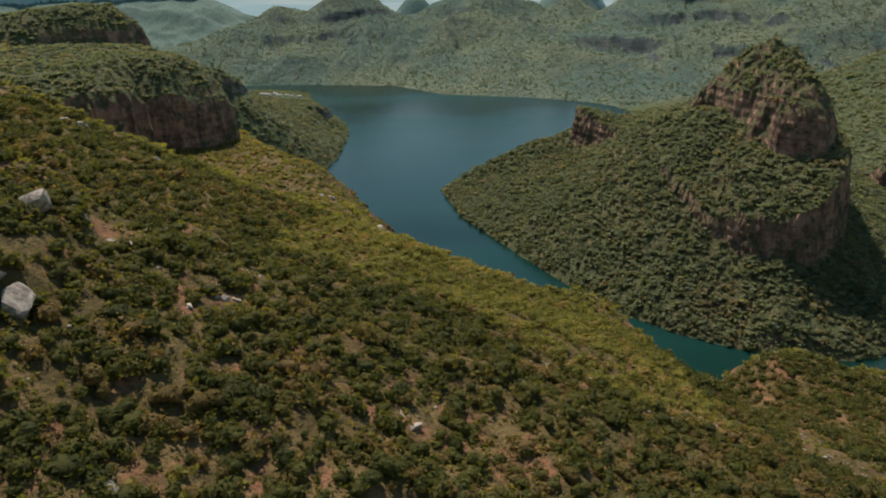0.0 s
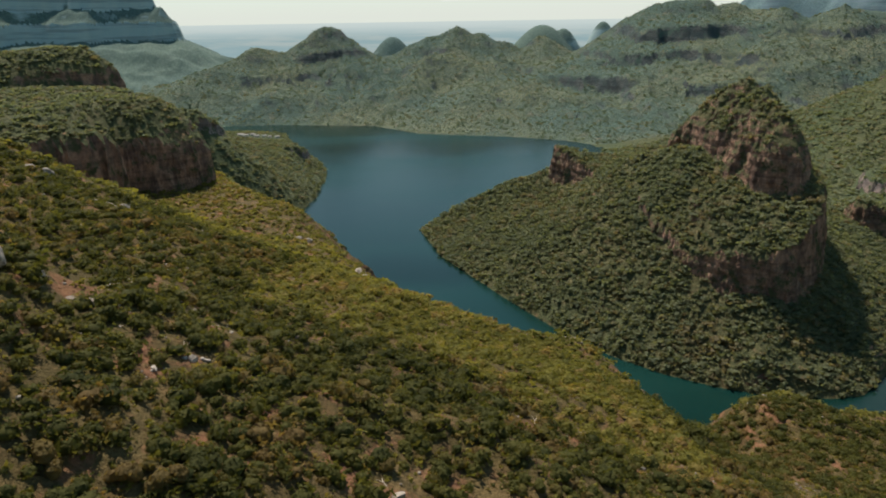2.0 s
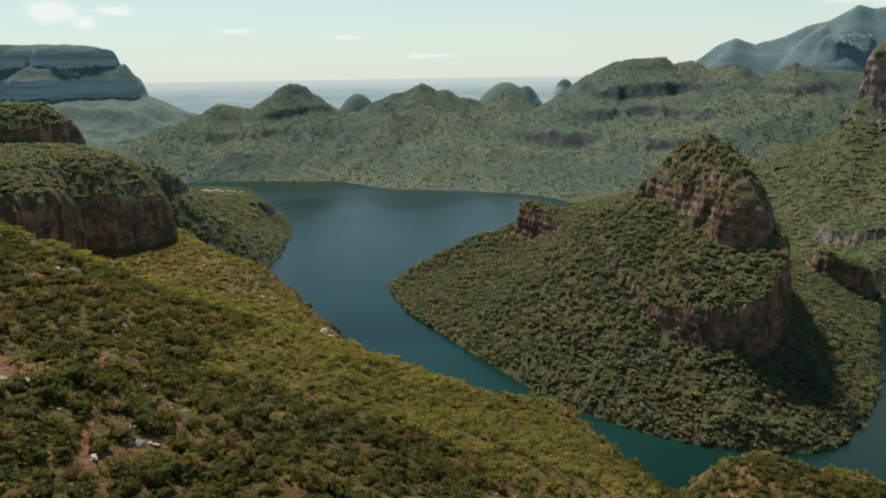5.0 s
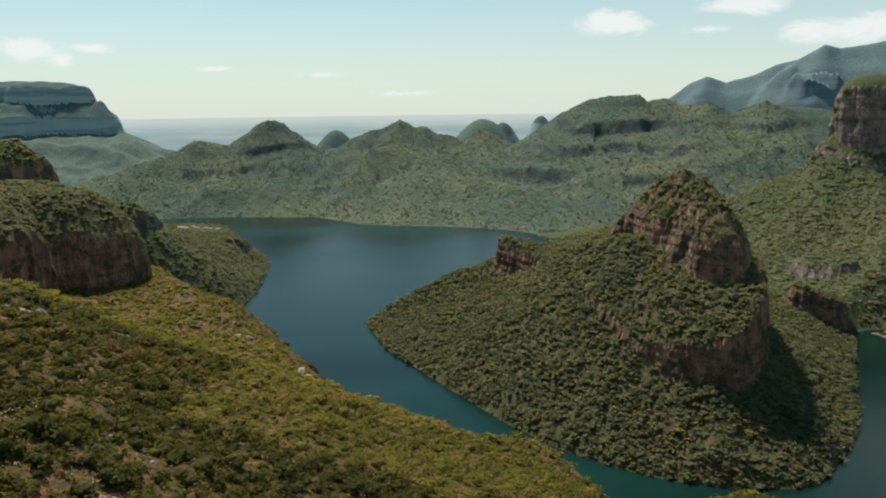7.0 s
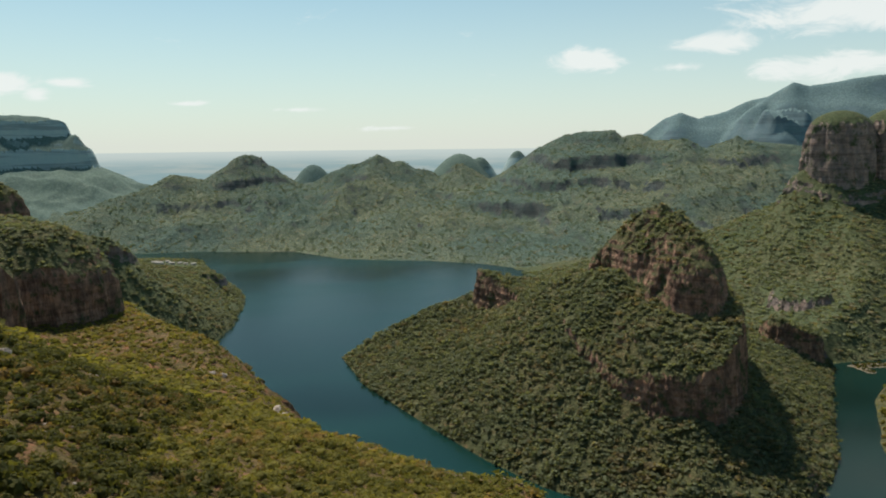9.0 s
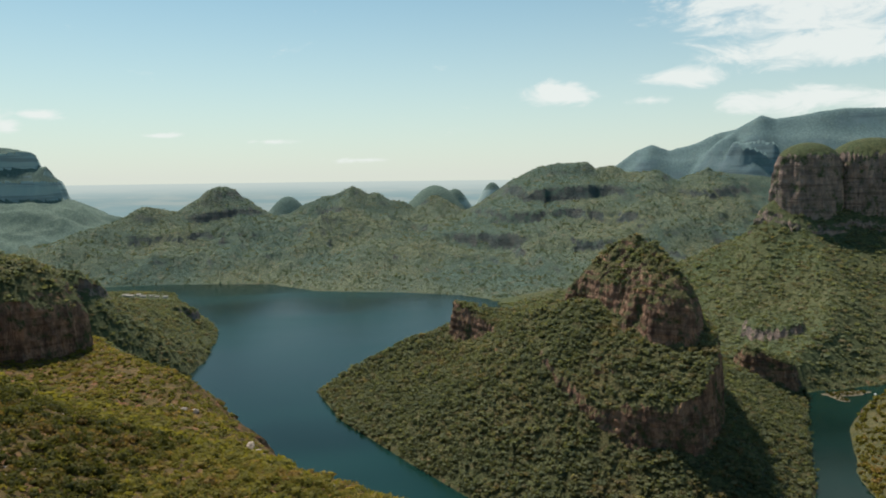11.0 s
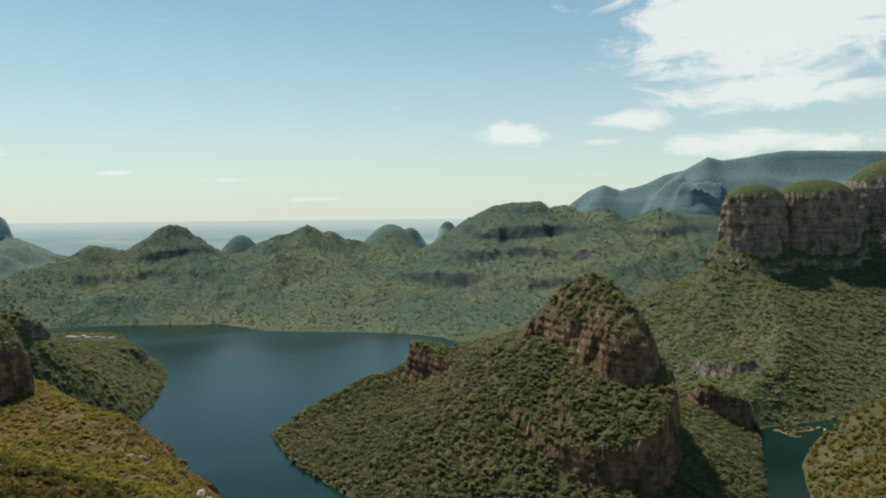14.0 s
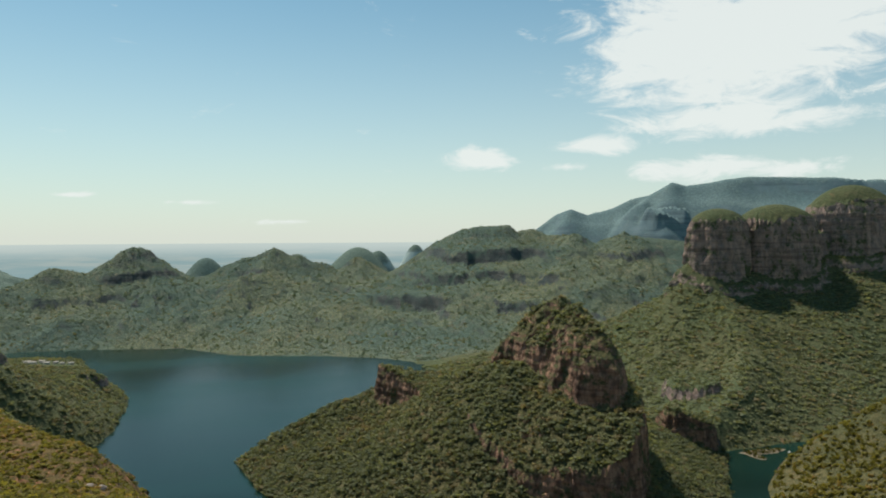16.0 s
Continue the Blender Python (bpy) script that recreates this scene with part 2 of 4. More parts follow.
def massif(x, y, ring, ridges, power=1.0, foot=0.0, soft=20.0):
    """Ground that rises from an outline to the crests of several ridges."""
    d = inside(x, y, ring)
    z = np.full(x.shape, -1e9)
    for line in ridges:
        r, top = line_field(x, y, line)
        r = np.sqrt(r * r + soft * soft) - soft
        u = np.clip(d, 0, None) / (np.clip(d, 0, None) + r + 1e-6)
        z = np.maximum(z, foot + (top - foot) * u ** power)
    return np.where(d > 0, z, foot + np.maximum(d * 0.6, -40.0))


def cliff(x, y, ring, height, width=7.0, rough=9.0, size=34.0, seed=3):
    """A step of that height along an outline, broken into buttresses."""
    d = inside(x, y, ring) + rough * fbm(x, y, size, 4, seed)
    return height * step(d, -width, width)


def terrace(z, period, sharp, x, y, seed, phase=0.0, low=0.62, high=0.86):
    """Bends slopes into ledges and low cliffs."""
    q = (z + 0.12 * period * fbm(x, y, 420.0, 3, seed)) / period + phase
    k = q - np.floor(q)
    return z + period * sharp * (step(k, low, high) - k)


def sheet(name, bounds, spacing, height, mat, label, bottom=-12.0, split=True, tags="hill", worn=None):
    """A landform as a mesh over a grid; its steep faces become a part of their own."""
    x0, y0, x1, y1 = bounds
    nx, ny = int((x1 - x0) / spacing) + 1, int((y1 - y0) / spacing) + 1
    gx, gy = np.meshgrid(np.linspace(x0, x1, nx), np.linspace(y0, y1, ny))
    gz = height(gx, gy)
    verts = np.stack([gx, gy, gz], -1).reshape(-1, 3)
    i = np.arange(nx * ny).reshape(ny, nx)
    quads = np.stack([i[:-1, :-1], i[:-1, 1:], i[1:, 1:], i[1:, :-1]], -1).reshape(-1, 4)
    quads = quads[verts[quads, 2].max(1) > bottom]
    a, b = verts[quads[:, 2]] - verts[quads[:, 0]], verts[quads[:, 3]] - verts[quads[:, 1]]
    nrm = np.cross(a, b)
    up = nrm[:, 2] / np.linalg.norm(nrm, axis=1)
    hill = tagged(new(name, quad_mesh(name, verts, quads[up >= 0.62] if split else quads, mat, None if worn is None else worn(verts[:, 0], verts[:, 1]))), label, tags, kind="structure")
    if split and (up < 0.62).sum() > 20:
        steep = quads[up < 0.62]
        face = new("rock_face", crag_mesh(verts, steep, quads[up >= 0.62], height, spacing, mat) if spacing <= 8.0 else quad_mesh("rock_face", verts, steep, mat))
        face.parent = hill
        tagged(face, "weathered rock cliff with cracks and ledges")
    return hill


def crag_mesh(verts, quads, gentle, height, spacing, mat):
    """Steep faces cut fine and worn into columns, cracks and ledges."""
    free = np.ones(len(verts))
    free[gentle.ravel()] = 0.0          # the rim stays joined to the gentler ground
    p = np.concatenate([verts, free[:, None]], 1)[quads]
    rise = p[:, :, 2].max(1) - p[:, :, 2].min(1)
    rows = np.clip(np.ceil(rise / spacing * 1.3), 2, 7).astype(int)
    all_v, all_f, base = [], [], 0
    for k in np.unique(rows):
        q = p[rows == k]
        t = np.linspace(0, 1, k + 1)
        a, b = (v.ravel() for v in np.meshgrid(t, t))
        w = np.stack([(1 - a) * (1 - b), a * (1 - b), a * b, (1 - a) * b], -1)
        grid = np.einsum("mc,qcd->qmd", w, q)
        i = np.arange((k + 1) ** 2).reshape(k + 1, k + 1)
        cell = np.stack([i[:-1, :-1], i[:-1, 1:], i[1:, 1:], i[1:, :-1]], -1).reshape(-1, 4)
        all_v.append(grid.reshape(-1, 4))
        all_f.append((cell[None] + (base + np.arange(len(q)) * (k + 1) ** 2)[:, None, None]).reshape(-1, 4))
        base += len(q) * (k + 1) ** 2
    v, f = np.concatenate(all_v), np.concatenate(all_f)
    x, y, z, loose = v.T
    e = 2.0 * spacing
    gx, gy = height(x + e, y) - height(x - e, y), height(x, y + e) - height(x, y - e)
    g = np.hypot(gx, gy) + 1e-6
    s = spacing
    column = fbm(x + 0.05 * z, y - 0.04 * z, 6.0 * s, 4, 401, True)
    chip = fbm(x + 0.4 * z, y + 0.35 * z, 3.0 * s, 3, 403)
    band = (z + 4.0 * fbm(x, y, 12 * s, 2, 405)) / (3.4 * s)
    ledge = np.abs(band - np.floor(band) - 0.5) * 2
    block = fbm(x + 0.25 * z, y - 0.2 * z, 15.0 * s, 3, 407)
    out = s * (1.8 * block + 0.95 * column + 0.7 * chip + 0.4 * ledge) * np.clip(1.6 * loose, 0, 1)
    v = v[:, :3] - np.stack([gx / g * out, gy / g * out, np.zeros_like(out)], -1)
    return quad_mesh("rock_face", v, f, mat, smooth=False)


def quad_mesh(name, verts, faces, mat, tone=None, smooth=True):
    """A mesh from arrays of corners and faces with one count of sides."""
    used, back = np.unique(faces, return_inverse=True)
    faces = back.reshape(faces.shape)
    verts = verts[used]
    me = bpy.data.meshes.new(name)
    me.vertices.add(len(verts))
    me.vertices.foreach_set("co", verts.astype(np.float32).ravel())
    me.loops.add(faces.size)
    me.loops.foreach_set("vertex_index", faces.astype(np.int32).ravel())
    me.polygons.add(len(faces))
    me.polygons.foreach_set("loop_start", np.arange(0, faces.size, faces.shape[1], dtype=np.int32))
    if tone is not None:
        me.attributes.new("tone", "FLOAT", "POINT").data.foreach_set("value", tone[used].astype(np.float32))
    me.materials.append(mat)
    me.update(calc_edges=True)
    me.validate()
    me.polygons.foreach_set("use_smooth", np.full(len(faces), smooth))
    return me

# ---- landforms ----
BRINK = [(-420, 1330), (-290, 1120), (-190, 960), (-118, 800), (-84, 690), (-42, 580), (6, 500), (60, 468), (105, 452), (140, 428), (168, 398), (215, 442), (262, 440), (330, 452), (470, 420), (700, 300), (900, -200),
         (900, -500), (-1500, -500), (-1500, 1330)]


def near_height(x, y):
    """The hillside below the camera: a tilted bench that breaks off towards the lake."""
    u, v = np.clip(x, -330, 330) / 100, np.clip(y, 60, 820) / 100
    z = (310.3 - 31.85 * u + 32.76 * v + 4.115 * u * u - 5.24 * u * v - 13.056 * v * v + 0.883 * v ** 3 + 0.938 * u * v * v - 0.31 * u * u * v)
    z = z - 0.06 * np.clip(y - 820, 0, None) + 0.25 * np.clip(60 - y, 0, 400) - 0.3 * np.clip(x - 330, 0, None) + 0.1 * np.clip(-330 - x, 0, None)
    z = z + 7.0 * fbm(x, y, 120.0, 4, 11) + 5.0 * fbm(x, y, 60.0, 3, 12, True)
    z = z + 9.0 * np.exp(-((x - 25) / 75) ** 2 - ((y - 470) / 60) ** 2) + 17.0 * np.exp(-((x + 180) / 150) ** 2 - ((y - 960) / 190) ** 2)
    z = z - 13.0 * step(x, 60, 160) * step(y, 170, 310) + 22.0 * np.exp(-((x - 232) / 48) ** 2 - ((y - 425) / 45) ** 2) - 14.0 * np.exp(-((x - 162) / 24) ** 2) * step(y, 260, 400)
    # knolls (+) and dips (-) along the brink
    for cx, cy, r, rise in ((145, 376, 26, -11.0), (184, 441, 22, -11.0), (106, 455, 26, 9.0), (46, 480, 26, -10.0), (300, 443, 24, 12.0)):
        z = z + rise * np.exp(-((x - cx) ** 2 + (y - cy) ** 2) / (r * r))
    z = z - 28.0 * np.exp(-((x + 330) / 110) ** 2 - ((y - 920) / 200) ** 2)
    z = z + cliff(x, y, [(-300, 100), (-120, 146), (-102, 165), (-104, 205), (-120, 228), (-170, 262), (-300, 300)], 8.0, 5.0, 8.0, 22.0, 7)
    d = -(inside(x, y, BRINK) + 9.0 * fbm(x, y, 60.0, 4, 5)) - 12.0
    drop = 0.85 * np.log1p(np.exp(np.clip(d / 8.0, -30, 30))) * 8.0
    return z - np.where(d / 8.0 > 30, 0.85 * d, drop)


PEN_RING = [(-12, 1612), (32, 1409), (126, 1189), (192, 1045), (250, 950), (307, 889), (364, 849), (425, 823), (490, 813), (529, 819), (617, 896), (677, 960),
            (764, 1092), (850, 1222), (966, 1388), (1010, 1500), (900, 1760), (560, 1900), (250, 1780), (60, 1690)]
PEN_RIDGE = [(-8, 1606, 1), (79, 1592, 60), (176, 1580, 106), (235, 1560, 134), (300, 1542, 168), (362, 1480, 184), (398, 1390, 204), (412, 1290, 234), (442, 1190, 238), (492, 1070, 195), (525, 985, 122), (560, 900, 42)]
PEN_LOWER = [(352, 1215), (344, 1150), (350, 1100), (366, 1048), (388, 1000), (412, 955), (459, 927), (489, 928), (519, 955), (556, 1010), (605, 1105), (620, 1270), (480, 1350), (410, 1270)]
PEN_UPPER = [(424, 1275), (432, 1250), (450, 1166), (463, 1100), (481, 1046), (516, 1015), (540, 1043), (568, 1110), (580, 1230), (500, 1285)]
PEN_FRONT = [(470, 1100, 200), (450, 955, 108), (430, 885, 54)]


def peninsula_height(x, y):
    z = massif(x, y, PEN_RING, [PEN_RIDGE, PEN_FRONT], 0.9, 0.0, 12.0)
    z = z + step(z, 2, 30) * (6.0 * fbm(x, y, 90.0, 4, 21) + 7.0 * fbm(x, y, 130.0, 3, 22, True) - 4.0)
    low = cliff(x, y, PEN_LOWER, 1.0, 4.0, 15.0, 52.0, 31)
    top = cliff(x, y, PEN_UPPER, 1.0, 4.5, 15.0, 44.0, 33)
    # the lower tier slopes up from its front edge to the foot of the upper one
    back = np.clip(y - 940, 0, 300)
    tier = 112.0 + 0.45 * np.clip(x - 380, 0, 150) + 0.5 * np.minimum(back, 110) + 0.27 * np.clip(back - 110, 0, None)
    tier = tier - 30.0 * step(-x, -432, -372) + 6.0 * fbm(x, y, 40.0, 3, 35)
    z = z + low * np.clip(tier - z, 0, 95)
    d = np.clip(inside(x, y, PEN_UPPER), 0, None)
    dome = 254.0 + 100.0 * np.clip(d / 74.0, 0, 1) ** 0.85 + 10.0 * fbm(x, y, 26.0, 4, 36, True) * step(d, 4, 24)
    z = z + top * np.clip(dome - z, 0, 160)
    # a fin of rock on the crest, sheer to the west
    for (ax, ay), (bx, by), za, zb, steep in (((266, 1522), (322, 1368), 200.0, 168.0, 4.5), ((368, 1275), (392, 1120), 150.0, 112.0, 2.4)):
        dx, dy = bx - ax, by - ay
        k = np.clip(((x - ax) * dx + (y - ay) * dy) / (dx * dx + dy * dy), 0, 1)
        off = np.hypot(x - ax - k * dx, y - ay - k * dy) + 4.0 * fbm(x, y, 12.0, 3, 37)
        along = ((x - ax) * dx + (y - ay) * dy) / (dx * dx + dy * dy)
        side = np.where((along < 0) | (along > 1), 1.0, (x - ax) * dy - (y - ay) * dx)
        crest = za + (zb - za) * k + 6.0 * fbm(x, y, 16.0, 2, 38)
        z = np.where(off < 85, np.maximum(z, crest - np.where(side > 0, steep, 0.3) * np.clip(off, 0, None) - 3.0), z)
    bench = cliff(x, y, [(848, 1500), (846, 1420), (858, 1392), (893, 1362), (938, 1372), (950, 1420), (940, 1520)], 1.0, 5.0, 9.0, 30.0, 73)
    return z + bench * np.clip(92.0 - z, 0, 52) * step(-y, -1500, -1420)


CLIFF_RING = [(-1500, 700), (-640, 800), (-490, 838), (-430, 872), (-392, 898), (-372, 922), (-382, 955), (-418, 992), (-410, 1032), (-368, 1044), (-345, 1080), (-322, 1108), (-316, 1142), (-340, 1195), (-440, 1300), (-700, 1480), (-1500, 1600)]
KNOLL_RING = [(-1500, 1180), (-700, 1210), (-575, 1262), (-520, 1318), (-512, 1390), (-640, 1480), (-1500, 1600)]
WEST_RING = [(-1500, 500), (-420, 640), (-250, 760), (-150, 980), (-160, 1180), (-230, 1420), (-300, 1650), (-420, 1850), (-700, 2000), (-1500, 2100)]
WEST_RIDGE = [(-1500, 1000, 300), (-700, 1050, 240), (-470, 1060, 150), (-420, 1200, 140), (-420, 1400, 100)]


KNOLL_RIDGE = [(-1500, 1350, 345), (-800, 1350, 330), (-620, 1370, 320), (-560, 1430, 250)]


def west_height(x, y):
    """The cliff-edged plateau on the west bank and the capped knoll behind it."""
    z = massif(x, y, WEST_RING, [WEST_RIDGE, KNOLL_RIDGE], 0.8) + 6.0 * fbm(x, y, 90.0, 4, 41)
    rim = cliff(x, y, CLIFF_RING, 1.0, 4.0, 14.0, 42.0, 43)
    d = np.clip(inside(x, y, CLIFF_RING), 0, 260)
    edge = 314.0 - 0.29 * np.clip(y - 930, 0, 200)
    plateau = edge + (340.0 - edge + 0.05 * np.clip(-400 - x, 0, 300)) * np.sin(np.clip(d / 72.0, 0, 1) * math.pi / 2) + 5.0 * fbm(x, y, 60.0, 4, 45)
    # a green gully and a ledge break the wall
    ledge = cliff(x, y, [(-430, 880), (-340, 900), (-318, 960), (-300, 1080), (-290, 1150), (-420, 1200)], 1.0, 6.0, 20.0, 46.0, 48)
    z = z + ledge * np.clip(214.0 + 16.0 * fbm(x, y, 50.0, 3, 46) - z, 0, 26)
    z = z + rim * np.clip(plateau - z, 0, 200)
    cap = cliff(x, y, KNOLL_RING, 1.0, 6.0, 12.0, 60.0, 47)
    k = np.clip(inside(x, y, KNOLL_RING), 0, 200)
    return z + cap * np.clip(366.0 + 42.0 * np.sin(np.clip(k / 66.0, 0, 1) * math.pi / 2) - 0.13 * np.clip(-630 - x, 0, 300) + 4.0 * fbm(x, y, 60.0, 3, 49) - z, 0, 90)


SPIT_RING = [(-1600, 1500), (-700, 1560), (-420, 1700), (-300, 1812), (-284, 1941), (-284, 2107), (-292, 2264), (-330, 2420), (-412, 2674), (-500, 2900), (-562, 3096), (-760, 3160), (-1600, 3300)]
SPIT_RIDGES = [[(-1600, 1900, 330), (-900, 1880, 280), (-640, 1862, 232), (-545, 1858, 214), (-500, 1960, 150), (-440, 2150, 90), (-380, 2300, 52), (-320, 2270, 18)],
               [(-900, 2500, 90), (-660, 2860, 26), (-600, 3000, 16)]]


def spit_height(x, y):
    z = massif(x, y, SPIT_RING, SPIT_RIDGES, 0.85) + 5.0 * fbm(x, y, 80.0, 4, 51)
    z = z + cliff(x, y, [(-900, 1760), (-560, 1790), (-500, 1850), (-490, 1930), (-560, 1990), (-900, 2000)], 22.0, 7.0, 10.0, 40.0, 53)
    z = z + cliff(x, y, [(-420, 2230), (-360, 2290), (-345, 2340), (-380, 2400), (-440, 2350)], 20.0, 6.0, 8.0, 30.0, 55)
    return z


RANGE_RING = [(-2600, 3000), (-1500, 3180), (-842, 3343), (-606, 3348), (-330, 3290), (-213, 3270), (-20, 3022), (130, 2960), (329, 2896), (527, 2774), (610, 2667), (800, 2480), (1100, 2350), (2000, 2500), (3300, 2600), (3300, 4500), (1900, 4620), (900, 4850), (-1400, 4760), (-2600, 4300)]
# the crest from west to east, then the spurs that run down from it
RANGE_CREST = [
    (-1212, 3420, 91), (-1168, 3500, 111), (-1082, 3800, 207), (-998, 3880, 227), (-931, 3940, 255), (-860, 4000, 302), (-824, 4016, 304), (-733, 4056, 283), (-707, 4067, 280), (-610, 4106, 335),
    (-554, 4128, 381), (-512, 4144, 400), (-465, 4166, 400), (-429, 4184, 384), (-388, 4205, 344), (-360, 4218, 331), (-318, 4239, 290), (-231, 4280, 240), (-154, 4276, 245), (-59, 4272, 297), (51, 4267, 345), (98, 4265, 344),
    (202, 4260, 393), (293, 4268, 351), (334, 4271, 357), (420, 4278, 311), (494, 4285, 303), (552, 4289, 267), (593, 4301, 279), (621, 4309, 313), (648, 4317, 332), (689, 4330, 334), (729, 4330, 305), (778, 4330, 268), (828, 4330, 248),
    (865, 4316, 248), (944, 4253, 301), (1065, 4150, 402), (1160, 4034, 466), (1194, 3990, 486), (1246, 3957, 500), (1347, 3891, 507), (1409, 3850, 511), (1437, 3841, 491), (1454, 3836, 470), (1483, 3826, 481), (1537, 3809, 489),
    (1593, 3771, 460), (1655, 3705, 450), (1704, 3650, 463), (1733, 3634, 454), (1781, 3609, 404), (1811, 3592, 420), (1900, 3540, 452), (1922, 3528, 474), (1946, 3516, 454), (2217, 3450, 420), (3000, 3300, 430)]
RANGE_RIDGES = [
    RANGE_CREST,
    [(-484, 4150, 385), (-572, 3900, 223), (-693, 3650, 136), (-780, 3450, 57)],
    [(-470, 4160, 380), (-420, 3900, 225), (-400, 3600, 110), (-330, 3380, 30)],
    [(201, 4250, 374), (43, 3900, 240), (-84, 3650, 122), (-193, 3400, 28), (-247, 3290, 6)],
    [(300, 4260, 345), (300, 3900, 215), (240, 3500, 120), (170, 3080, 25)],
    [(689, 4320, 330), (640, 4000, 190), (520, 3650, 110), (430, 3300, 60)],
    [(1170, 3800, 200), (938, 3600, 100), (702, 3350, 126), (618, 3250, 92), (497, 3120, 38), (430, 2960, 8)],
    [(1100, 4100, 430), (1010, 3900, 290), (900, 3700, 170)],
    [(1347, 3880, 495), (1270, 3500, 270), (1120, 3200, 160), (850, 2850, 60)],
    [(1704, 3650, 455), (1500, 3300, 260), (1350, 2900, 130)],
]


def range_height(x, y):
    z = massif(x, y, RANGE_RING, RANGE_RIDGES, 1.3, 0.0, 30.0)
    away, _ = line_field(x, y, RANGE_CREST)
    loose = 1 - np.exp(-(away / 170.0) ** 2)
    z = z + step(z, 5, 80) * (loose * (34.0 * fbm(x, 0.55 * y, 360.0, 5, 61, True) - 14.0 + 32.0 * fbm(x + 0.15 * y, 0.45 * y, 130.0, 4, 64, True)) + 6.0 * fbm(x, y, 60.0, 4, 63))
    t = terrace(z + 26.0 * fbm(x, y, 330.0, 4, 66), 105.0, 0.62, x, y, 65, 0.2, 0.55, 0.92) - 26.0 * fbm(x, y, 330.0, 4, 66)
    return np.where(z > 30, z + loose * (t - z) * step(z, 60, 160) * np.clip(0.1 + 0.3 * step(x, 500, 1100) + 1.5 * fbm(x, y, 380.0, 4, 67), 0, 0.85), z)


ROND_RING = [(600, 2680), (640, 2300), (700, 1900), (830, 1560), (905, 1420), (975, 1390), (1121, 1412), (1217, 1411), (1500, 1330), (2400, 1200), (3200, 1500), (3200, 3200), (1700, 3100), (1000, 2900)]
ROND_RIDGES = [[(640, 2660, 5), (900, 2560, 50), (1243, 2420, 92), (1330, 2280, 222), (1410, 2190, 330), (1560, 2130, 312), (1760, 2110, 308), (1950, 2120, 380), (2600, 2000, 420), (3200, 2000, 440)],
               [(1450, 2160, 320), (1400, 1960, 235), (1300, 1740, 150), (1130, 1560, 95), (960, 1440, 50)]]
TURRETS = [((1503, 2165), (92, 88), 486.0, 50.0), ((1715, 2150), (140, 100), 488.0, 62.0), ((1600, 2170), (60, 60), 478.0, 14.0), ((1870, 2170), (70, 60), 448.0, 20.0), ((2040, 2170), (176, 120), 508.0, 112.0), ((2330, 2050), (170, 110), 500.0, 70.0)]
LEDGE_RING = [(1020, 1700), (1040, 1600), (1090, 1580), (1120, 1640), (1110, 1720), (1060, 1780)]


def rondavel_height(x, y):
    z = massif(x, y, ROND_RING, ROND_RIDGES, 1.45) + 6.0 * fbm(x, y, 110.0, 4, 71)
    z = z + cliff(x, y, LEDGE_RING, 26.0, 6.0, 12.0, 50.0, 75)
    rock = z
    for (cx, cy), (rx, ry), shoulder, dome in TURRETS:
        a = np.hypot((x - cx) / rx, (y - cy) / ry)
        d = (1 - a) * rx + 9.0 * fbm(x, y, 42.0, 4, 77)
        skirt = z + 30.0 * step(d, -60, -20)
        cap = shoulder + dome * np.sqrt(np.clip(1 - a * a * 1.05, 0, 1)) ** 1.3
        rock = np.maximum(rock, skirt + step(d, -10, 6) * np.clip(cap - skirt, 0, 400))
    return rock


EAST_RING = [(700, 830), (770, 985), (825, 1072), (912, 1190), (1038, 1295), (1152, 1366), (1420, 1340), (1800, 1200), (2300, 900), (2300, -200), (1100, 200), (780, 620)]
EAST_RIDGES = [[(2300, 500, 420), (1700, 850, 320), (1300, 1050, 232), (1107, 1130, 152), (1051, 1158, 112), (1006, 1175, 82), (963, 1195, 42)], [(1500, 800, 240), (1050, 650, 180), (850, 700, 60)]]


def east_height(x, y):
    return massif(x, y, EAST_RING, EAST_RIDGES, 0.85) + 6.0 * fbm(x, y, 90.0, 4, 81)


MESA_RIM = [(-3800, 3200), (-2700, 3730), (-2350, 3960), (-2150, 3980), (-1950, 4130), (-1720, 4110), (-1560, 4200), (-1400, 4230), (-1322, 4290), (-1330, 4400), (-1700, 4700), (-3800, 4500)]
MESA_SPUR = [(-1400, 4330, 370), (-1317, 4330, 350), (-1241, 4400, 284), (-1163, 4450, 262), (-988, 4500, 218), (-760, 4560, 150)]


def mesa_height(x, y):
    """Two tiers of cliff with a sloping ledge between, over a long gullied talus."""
    d = inside(x, y, MESA_RIM) + 46.0 * fbm(x, y, 230.0, 4, 93)
    gully = fbm(x, y, 260.0, 4, 91, True)
    z = 350.0 - 0.52 * np.clip(-d, 0, 700) + 34.0 * gully * step(-d, 0, 160) + 8.0 * fbm(x, y, 80.0, 3, 97)
    r, top = line_field(x, y, MESA_SPUR)
    z = np.maximum(z, top - 0.55 * r + 6.0 * gully * step(r, 0, 60))
    z = z + 92.0 * step(d, -22, 22) + 62.0 * step(d, 14, 96) + 84.0 * step(d + 22.0 * fbm(x, y, 120.0, 3, 95), 80, 118) + 36.0 * step(d, 104, 190)
    return np.where(z > 40, z, -60.0)


